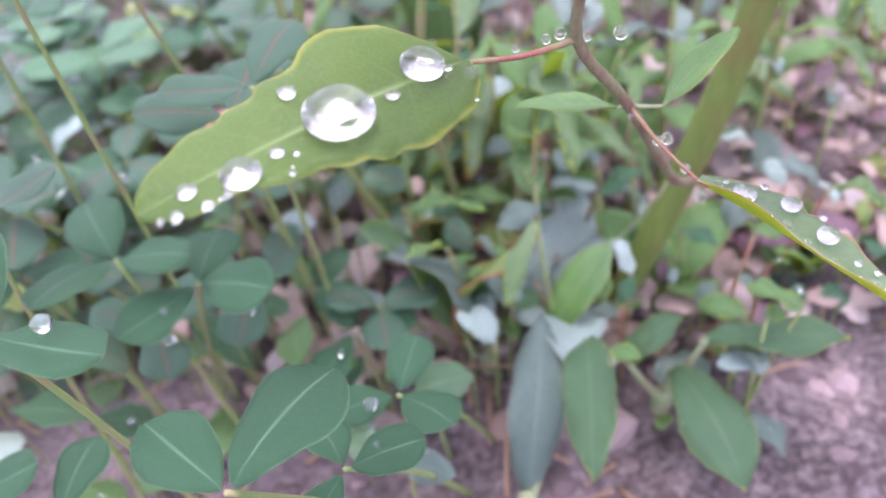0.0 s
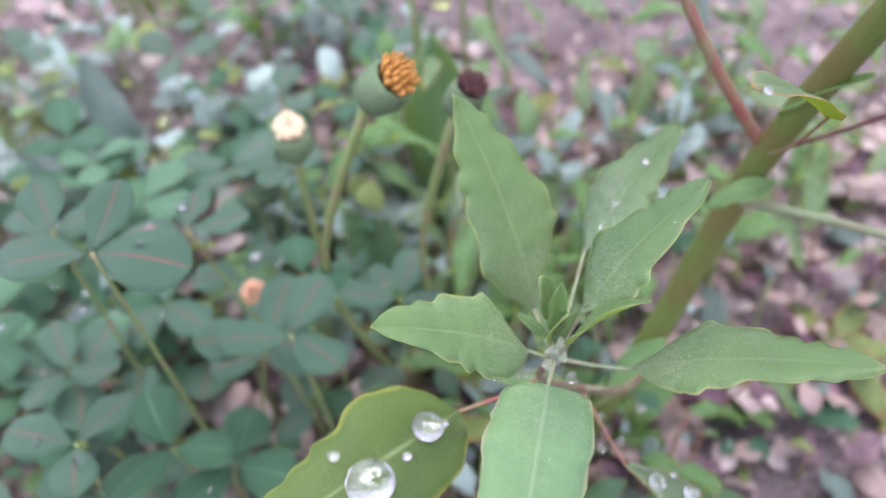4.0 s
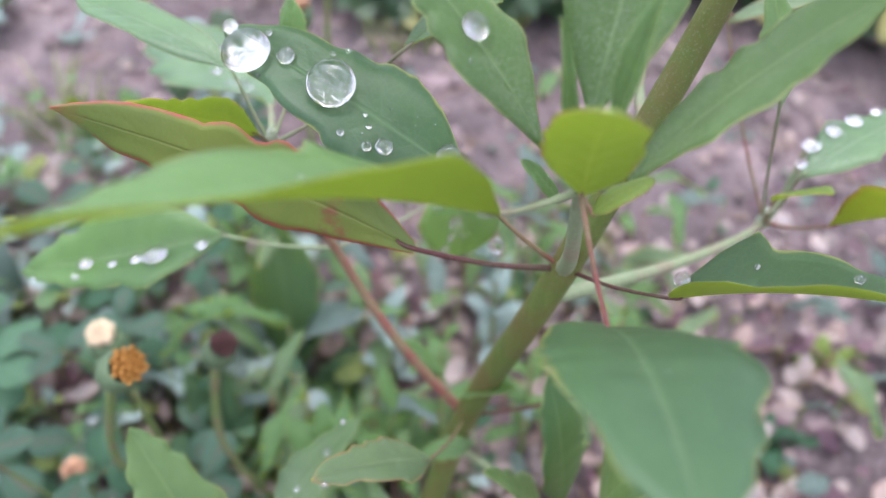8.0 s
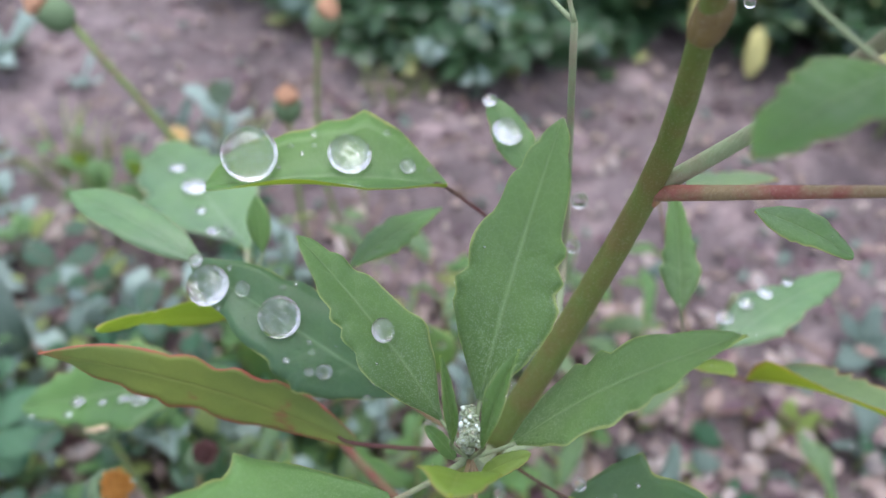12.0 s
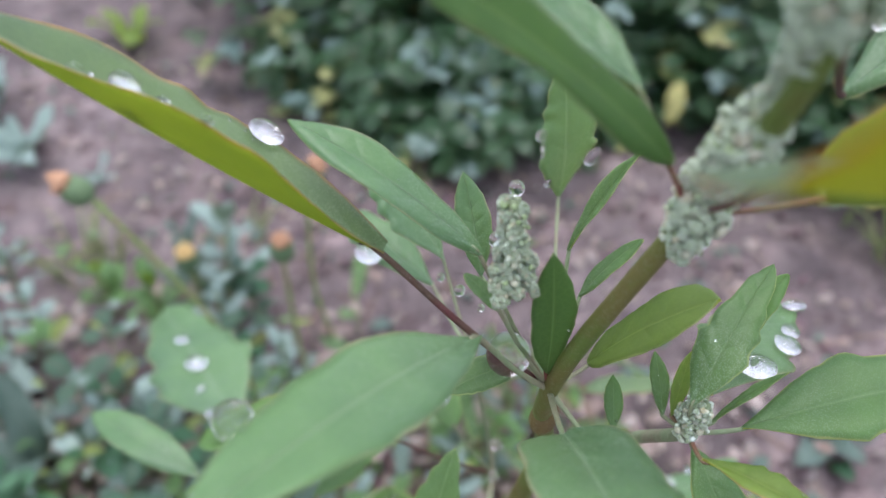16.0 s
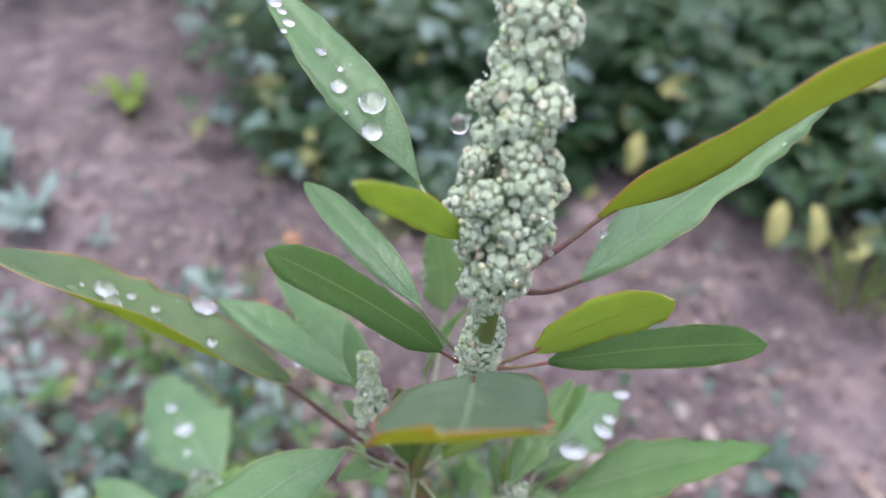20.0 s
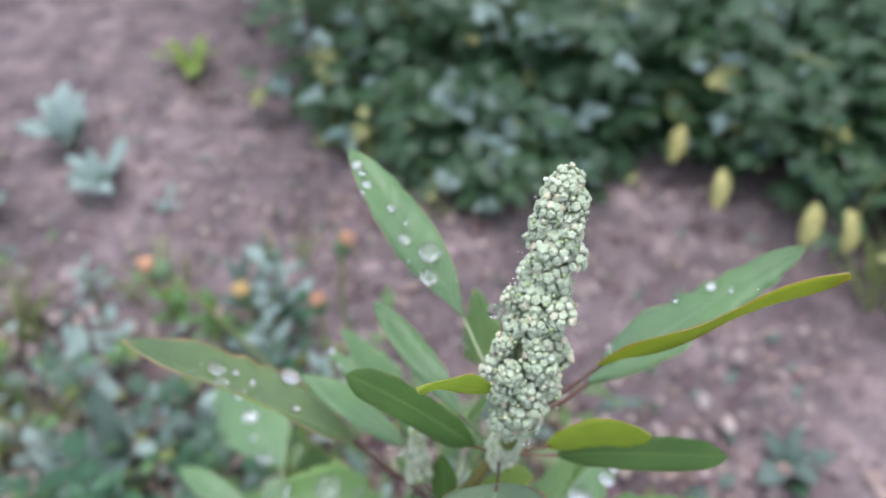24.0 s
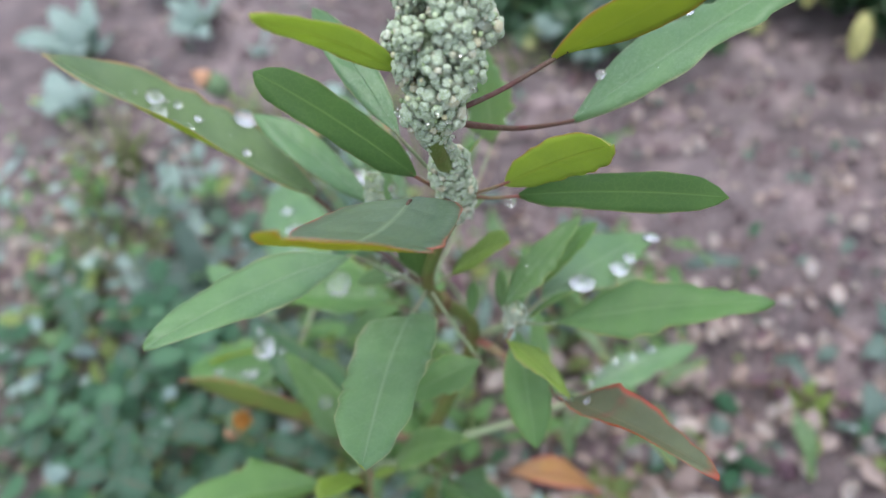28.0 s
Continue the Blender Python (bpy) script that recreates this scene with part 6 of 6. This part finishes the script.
# ---- closed flower heads on long stalks ----
def flower_head(place, foot, width, mat, label, rng, tilt=(0.3, -0.3), withered=False):
    place = Vector(place)
    base = Vector((*foot, ground_height(*foot) - 0.002))
    ob = new("flower_head")
    ob.matrix_basis = Matrix.Translation(base)
    top = place - base
    way = Vector((tilt[0], tilt[1], 1)).normalized()
    low = top - way * width * 1.0
    child("stalk", mesh_of("stalk", tube([(0, 0, 0), low * 0.55 + Vector((-tilt[0] * 0.02, 0, 0)), low], [0.0013, 0.0011, 0.0011], 7), [CLOVER_STEM]), ob, Matrix.Identity(4))
    turn = way.to_track_quat("Z", "Y").to_matrix().to_4x4()
    cup = bmesh.new()
    rings = []
    for h, r in ((-1.0, 0.18), (-0.85, 0.42), (-0.5, 0.52), (-0.1, 0.46), (0.02, 0.40), (-0.1, 0.36)):
        rings.append([cup.verts.new((width * r * (1 + 0.07 * (k % 2)) * math.cos(k * math.pi / 9), width * r * (1 + 0.07 * (k % 2)) * math.sin(k * math.pi / 9), width * h)) for k in range(18)])
    for a, b in zip(rings, rings[1:]):
        for k in range(18):
            cup.faces.new((a[k], a[(k + 1) % 18], b[(k + 1) % 18], b[k]))
    cup.faces.new(rings[0][::-1])
    child("calyx", mesh_of("calyx", cup, [SEPAL]), ob, Matrix.Translation(top) @ turn)
    tuft = bmesh.new()
    for k in range(34):
        a, r = k * 2.4, width * 0.36 * math.sqrt((k + 0.5) / 34)
        out = Vector((math.cos(a), math.sin(a), 0))
        h = width * (0.75 - 0.4 * (r / (0.36 * width)) ** 2) * rng.uniform(0.8, 1.1) * (0.7 if withered else 1)
        tip = out * r * (0.6 if not withered else 1.3) + Vector((0, 0, h))
        tube([out * r * 0.7 - Vector((0, 0, width * 0.1)), out * r * 1.15 + Vector((0, 0, h * 0.55)), tip], [width * 0.05, width * 0.075, width * 0.03], 5, tuft)
    child("petals", mesh_of("petals", tuft, [mat]), ob, Matrix.Translation(top) @ turn)
    return tagged(ob, label, "flower", "closed flower heads in the weeds")


WILTED = "closed orange flower head with a green calyx"
flower_head((-0.061, 0.196, 0.197), (-0.02, 0.20), 0.0095, ORANGE, WILTED, rng, (-0.9, -0.2))
flower_head((0.015, 0.240, 0.171), (0.02, 0.25), 0.0095, ORANGE, WILTED, rng, (0.5, 0.0))
flower_head((-0.071, 0.283, 0.080), (-0.07, 0.285), 0.012, YELLOW, "closed yellow flower head with a green calyx", rng, (0.1, -0.2))
flower_head((0.001, 0.220, 0.148), (0.0, 0.23), 0.0095, ORANGE, WILTED, rng, (0.1, -0.1))
flower_head((-0.013, 0.068, 0.150), (-0.02, 0.10), 0.0085, RUST, "withered orange flower head, rolled and wet", rng, (0.9, -0.3), True)
flower_head((-0.046, 0.113, 0.103), (-0.045, 0.12), 0.0095, PETAL, "closed cream-yellow flower head", rng, (0.05, -0.15))
flower_head((0.000, 0.085, 0.135), (-0.005, 0.11), 0.0075, BROWN, "dark withered flower head", rng, (0.5, -0.1), True)
flower_head((-0.062, 0.095, 0.06), (-0.06, 0.105), 0.009, ORANGE, WILTED, rng, (0.2, -0.4))

# ---- leafy bushes behind the bare soil ----
BUSH = [leaf_material("bush_leaf", (0.007, 0.028, 0.013), (0.032, 0.086, 0.04), (0.13, 0.22, 0.12), (0.1, 0.2, 0.1), 0.03, rough=0.3),
        leaf_material("bush_leaf_under", (0.10, 0.17, 0.10), (0.17, 0.25, 0.15), (0.2, 0.28, 0.18), (0.1, 0.2, 0.1), 0.03)]
# pale blue-green leaflets: sky glints on the bush, painted as leaf colour
BUSH_GLINT = [leaf_material("bush_glint", (0.085, 0.15, 0.142), (0.2, 0.28, 0.28), (0.35, 0.45, 0.4), (0.3, 0.4, 0.3), 0.03, rough=0.35), BUSH[1]]
BUSH_YELLOW = [leaf_material("bush_yellow", (0.24, 0.25, 0.09), (0.38, 0.38, 0.18), (0.5, 0.48, 0.2), (0.4, 0.3, 0.1), 0.05), LEAF["yellow"][1]]


def bush(x, y, height, width, count, seed):
    """A bush: arching stems, and leaflets in threes along them."""
    rng = random.Random(seed)
    ob = new("bush")
    ob.matrix_basis = Matrix.Translation((x, y, ground_height(x, y) - 0.002))
    verts, faces, mats, uvs = [], [], [], []
    form = leaf_form(1.0, 0.62, "oval", 12, 0.08, -0.1, 1.0, "bush" + str(seed), 0.08)
    grid = [[form(u, v) for u in (-1, -0.5, 0, 0.5, 1)] for v in (0, 0.15, 0.35, 0.6, 0.82, 1)]
    for s in range(7):
        a, out = rng.uniform(0, 6.3), rng.uniform(0.3, 1.0) * width
        tip = Vector((math.cos(a) * out, math.sin(a) * out, height * rng.uniform(0.6, 1.0) * (1.15 - 0.5 * out / width)))
        mid = Vector((tip.x * 0.35, tip.y * 0.35, tip.z * 0.7))
        child("stem", mesh_of("stem", tube([(0, 0, 0), mid, tip], [0.003, 0.0022, 0.0012], 6), [CLOVER_STEM]), ob, Matrix.Identity(4))
        for k in range(count * 2 // 7):
            t = rng.uniform(0.12, 1.0)
            p = mid * (t / 0.5) if t < 0.5 else mid.lerp(tip, (t - 0.5) * 2)
            p = p + Vector((rng.gauss(0, 0.03), rng.gauss(0, 0.03), rng.gauss(0, 0.018)))
            if p.z < 0.008:
                p.z = 0.008 + rng.random() * 0.02
            size = rng.uniform(0.013, 0.026)
            # pale leaflets for painted glints, more of them higher up; yellow ones low down
            kind = 1 if rng.random() < (0.13 if p.z > 0.3 * height else 0.05) else 2 if rng.random() < (0.22 if p.z < 0.3 * height else 0.02) else 0
            face = rng.uniform(0, 360)
            for d in (-55, 0, 55):
                m = Matrix.Translation(p) @ Matrix.Rotation(radians(face + d), 4, "Z") @ Matrix.Rotation(radians(rng.uniform(-15, 45)), 4, "Y") @ Matrix.Rotation(radians(rng.uniform(-25, 25)), 4, "X") @ Matrix.Scale(size * (1.1 if d == 0 else 0.9), 4)
                at = len(verts)
                verts += [tuple(m @ q) for row in grid for q in row]
                for i in range(5):
                    for j in range(4):
                        faces.append((at + i * 5 + j + 5, at + i * 5 + j + 6, at + i * 5 + j + 1, at + i * 5 + j))
                        mats.append(kind)
    me = bpy.data.meshes.new("foliage")
    me.from_pydata(verts, [], faces)
    layer = me.uv_layers.new(name="UVMap")
    layer.data.foreach_set("uv", [c for f in faces for i in f for c in ((((i % 30) % 5) / 4), ((i % 30) // 5) / 5)])
    for m in (BUSH[0], BUSH_GLINT[0], BUSH_YELLOW[0]):
        me.materials.append(m)
    me.polygons.foreach_set("material_index", mats)
    me.polygons.foreach_set("use_smooth", [True] * len(faces))
    tagged(child("foliage", me, ob, Matrix.Identity(4)), "dense dark green leaflets", kind="stuff")
    return tagged(ob, "low dark green leafy bush with some yellowing leaves", "bush", "bushes behind the soil")


_seed = 0
for x, y, h, w, n in ((0.02, 0.64, 0.16, 0.13, 200), (0.16, 0.60, 0.17, 0.13, 210), (0.30, 0.60, 0.15, 0.13, 190), (0.43, 0.58, 0.16, 0.12, 200), (0.56, 0.55, 0.18, 0.14, 210),
                      (-0.09, 0.76, 0.17, 0.13, 190), (0.08, 0.80, 0.20, 0.15, 220), (0.25, 0.78, 0.20, 0.15, 220), (0.42, 0.75, 0.20, 0.15, 220), (0.58, 0.74, 0.20, 0.15, 210),
                      (0.0, 0.98, 0.22, 0.17, 210), (0.22, 0.97, 0.22, 0.17, 210), (0.45, 0.95, 0.22, 0.17, 210), (0.68, 0.9, 0.22, 0.17, 210), (-0.22, 0.95, 0.20, 0.16, 200), (-0.42, 1.0, 0.2, 0.16, 180),
                      (0.70, 0.62, 0.18, 0.14, 190), (0.47, 0.46, 0.10, 0.10, 150), (0.60, 0.42, 0.12, 0.11, 150), (0.345, 0.52, 0.10, 0.09, 140), (0.11, 0.64, 0.12, 0.10, 150), (0.41, 0.50, 0.11, 0.09, 140), (0.26, 0.56, 0.10, 0.08, 130), (0.03, 0.53, 0.07, 0.07, 110), (0.09, 0.50, 0.06, 0.06, 100), (-0.05, 0.60, 0.08, 0.08, 110), (0.16, 0.55, 0.08, 0.06, 100), (0.1, 1.2, 0.24, 0.2, 200), (0.45, 1.2, 0.24, 0.2, 200), (-0.3, 1.2, 0.24, 0.2, 200)):
    _seed += 1
    bush(x, y, h, w, n, _seed)

PALE_HANG = mesh_of("hanging_leaf", leaf_bm(leaf_form(1.0, 0.42, "oval", 9, 0.12, -0.1, 1.0, "hang", 0.05), 14, 6, 0.02), [leaf_material("leaf_pale_yellow", (0.36, 0.33, 0.10), (0.58, 0.54, 0.24), (0.55, 0.5, 0.25), (0.4, 0.3, 0.1), 0.05), BUSH_YELLOW[0]])
# yellow leaves hanging at the foot of the bush
hang = leafy_weed(0.335, 0.40, 0.11, 0.034, 7, "broad", "wet", "dark green weed at the foot of the bush", rng, (0.02, 0.0))
for x, y, z, a in ((0.298, 0.375, 0.078, 250), (0.317, 0.370, 0.078, 285), (0.250, 0.43, 0.06, 260), (0.225, 0.47, 0.07, 240)):
    ob = new("hanging_leaf", PALE_HANG)
    ob.matrix_basis = Matrix.Translation((x, y, z)) @ Matrix.Rotation(radians(a), 4, "Z") @ Matrix.Rotation(radians(68), 4, "Y") @ Matrix.Scale(0.032, 4)
    tagged(ob, "drooping yellow leaf at the foot of the bush", "leaf")


# ---- grass, crumbs of soil and dry litter ----
def grass(x, y, count, height, seed):
    rng = random.Random(seed)
    bm = bmesh.new()
    for k in range(count):
        a, r = rng.uniform(0, 6.3), 0.02 * math.sqrt(rng.random())
        p = Vector((math.cos(a) * r, math.sin(a) * r, -0.003))
        lean = Vector((math.cos(a), math.sin(a), 0)) * rng.uniform(0.1, 0.7) * height
        h = height * rng.uniform(0.5, 1.0)
        tube([p, p + lean * 0.35 + Vector((0, 0, h * 0.65)), p + lean + Vector((0, 0, h))], [0.0011, 0.0009, 0.0002], 4, bm)
    ob = part("grass_tuft", bm, LEAF["green"][0], None, at=Matrix.Translation((x, y, ground_height(x, y))))
    return tagged(ob, "thin green grass tuft on bare soil", "grass", kind="stuff")


for _k, (x, y, n, h) in enumerate(((0.36, 0.36, 40, 0.05), (0.40, 0.33, 30, 0.04), (-0.21, 0.22, 40, 0.05), (-0.17, 0.35, 30, 0.04), (-0.26, 0.30, 40, 0.05), (0.02, 0.44, 20, 0.03), (-0.08, 0.38, 16, 0.03))):
    grass(x, y, n, h, _k)

_bm = bmesh.new()
_shape = [v.co.copy() for v in bmesh.ops.create_icosphere(_bm, subdivisions=1, radius=1)["verts"]]
_faces = [[v.index for v in f.verts] for f in _bm.faces]
_bm.verts.index_update()
_faces = [[v.index for v in f.verts] for f in _bm.faces]
_bm.free()
_v, _f = [], []
rng = random.Random(5)
for _k in range(5200):
    far = rng.random() ** 0.7
    x, y = rng.gauss(0.08, 0.10 + 0.28 * far), 0.02 + abs(rng.gauss(0, 0.14 + 0.34 * far))
    r = 0.0008 + 0.0035 * rng.random() ** 4 + (0.004 if rng.random() < 0.02 else 0)
    z = ground_height(x, y)
    _at = len(_v)
    _sq = (rng.uniform(0.6, 1.3), rng.uniform(0.6, 1.3), rng.uniform(0.4, 0.9))
    _v += [(x + q.x * r * _sq[0] * rng.uniform(0.8, 1.2), y + q.y * r * _sq[1] * rng.uniform(0.8, 1.2), z + q.z * r * _sq[2] * rng.uniform(0.8, 1.2)) for q in _shape]
    _f += [[_at + i for i in f] for f in _faces]
for _k in range(420):
    x, y = rng.uniform(-0.35, 0.45), rng.uniform(0.03, 0.62)
    if x < 0.0 and y < 0.24:
        continue
    r = 0.003 + 0.009 * rng.random() ** 2.5
    z = ground_height(x, y)
    _at = len(_v)
    _sq = (rng.uniform(0.7, 1.4), rng.uniform(0.7, 1.4), rng.uniform(0.3, 0.6))
    _v += [(x + q.x * r * _sq[0] * rng.uniform(0.75, 1.25), y + q.y * r * _sq[1] * rng.uniform(0.75, 1.25), z + q.z * r * _sq[2] * rng.uniform(0.75, 1.25)) for q in _shape]
    _f += [[_at + i for i in f] for f in _faces]
_me = bpy.data.meshes.new("soil_crumbs")
_me.from_pydata(_v, [], _f)
_me.materials.append(CRUMB)
tagged(new("soil_crumbs", _me), "loose crumbs of soil and small pebbles", "soil", kind="stuff")

_bm = bmesh.new()
for _k in range(260):
    x, y = rng.gauss(-0.02, 0.14), 0.02 + abs(rng.gauss(0, 0.2))
    a, ln = rng.uniform(0, 6.3), rng.uniform(0.008, 0.035)
    z = ground_height(x, y) + 0.0015
    d = Vector((math.cos(a), math.sin(a), rng.uniform(-0.03, 0.25))) * ln
    tube([Vector((x, y, z)), Vector((x, y, z)) + d * 0.5 + Vector((0, 0, 0.001)), Vector((x, y, z)) + d], [0.0006, 0.0005, 0.0003], 5, _bm)
tagged(part("dry_litter", _bm, LEAF["dry"][0], None), "dry straws and broken stalks on the soil", "litter", kind="stuff")
for _k in range(46):
    x, y = rng.gauss(-0.02, 0.13), 0.03 + abs(rng.gauss(0, 0.16))
    ob = new("dead_leaf", rng.choice(WEED["broad", "dry"]))
    s = rng.uniform(0.012, 0.026)
    ob.matrix_basis = Matrix.Translation((x, y, ground_height(x, y) + 0.001)) @ Matrix.Rotation(rng.uniform(0, 6.3), 4, "Z") @ Matrix.Rotation(rng.uniform(-0.25, 0.1), 4, "Y") @ Matrix.Rotation(rng.uniform(-0.4, 0.4), 4, "X") @ Matrix.Scale(s, 4)
    tagged(ob, "dry brown fallen leaf on the soil", "leaf", "fallen leaves")


# ---- fine dew on the weeds and on the leaves of the tall plant ----
def dew(name, spots, label, seed):
    """Beads of water too many to count."""
    rng = random.Random(seed)
    bm = bmesh.new()
    bmesh.ops.create_uvsphere(bm, u_segments=12, v_segments=8, radius=1)
    bm.verts.index_update()
    shape, faces = [v.co.copy() for v in bm.verts], [[v.index for v in f.verts] for f in bm.faces]
    bm.free()
    verts, polys = [], []
    for p, r in spots:
        at = len(verts)
        flat = rng.uniform(0.75, 0.95)
        verts += [(p.x + q.x * r, p.y + q.y * r, p.z + q.z * r * flat) for q in shape]
        polys += [[at + i for i in f] for f in faces]
    me = bpy.data.meshes.new(name)
    me.from_pydata(verts, [], polys)
    me.materials.append(WATER)
    me.materials.append(FILM)
    low = [1 if sum(shape[i].z for i in f) < -0.2 * len(f) else 0 for f in faces]
    me.polygons.foreach_set("material_index", low * len(spots))
    me.polygons.foreach_set("use_smooth", [True] * len(polys))
    ob = new(name, me)
    return tagged(ob, label, "dew", kind="stuff")


rng = random.Random(77)
_spots = []
for _p in WET:
    if rng.random() < 0.2:
        _r = 0.0005 + 0.0011 * rng.random() ** 2
        _spots.append((_p + Vector((0, 0, _r * 0.8)), _r))
dew("dew", _spots, "bright dew beads on the low weeds", 78)
_spots = []
for _name, (_m, _place) in SURFACE.items():
    _count = {"LP": 22, "X": 12, "WW": 12, "E": 14, "N": 12, "Z": 6, "P1": 10, "G": 8, "U2": 4, "D": 8, "BB": 20, "M12": 6}.get(_name, 1)
    for _k in range(_count):
        _u, _v = rng.uniform(-0.85, 0.85), rng.uniform(0.1, 0.92)
        _r = 0.00008 + 0.00014 * rng.random() ** 2
        _spots.append((_m @ (_place(_u, _v) + Vector((0, 0, 0.00018 + _r * 0.85))), _r))
for _k in range(150):
    _i = rng.randrange(len(MAIN) - 1)
    _t, _a = rng.random(), rng.uniform(0, 6.3)
    _w = (WIDE[_i] + (WIDE[_i + 1] - WIDE[_i]) * _t) * rng.uniform(0.92, 1.02)
    _r = 0.0001 + 0.0003 * rng.random() ** 2
    _spots.append((MAIN[_i].lerp(MAIN[_i + 1], _t) + Vector((math.cos(_a), math.sin(_a), 0)) * _w, _r))
dew("fine_dew", _spots, "fine dew beads on the wet leaves", 79)
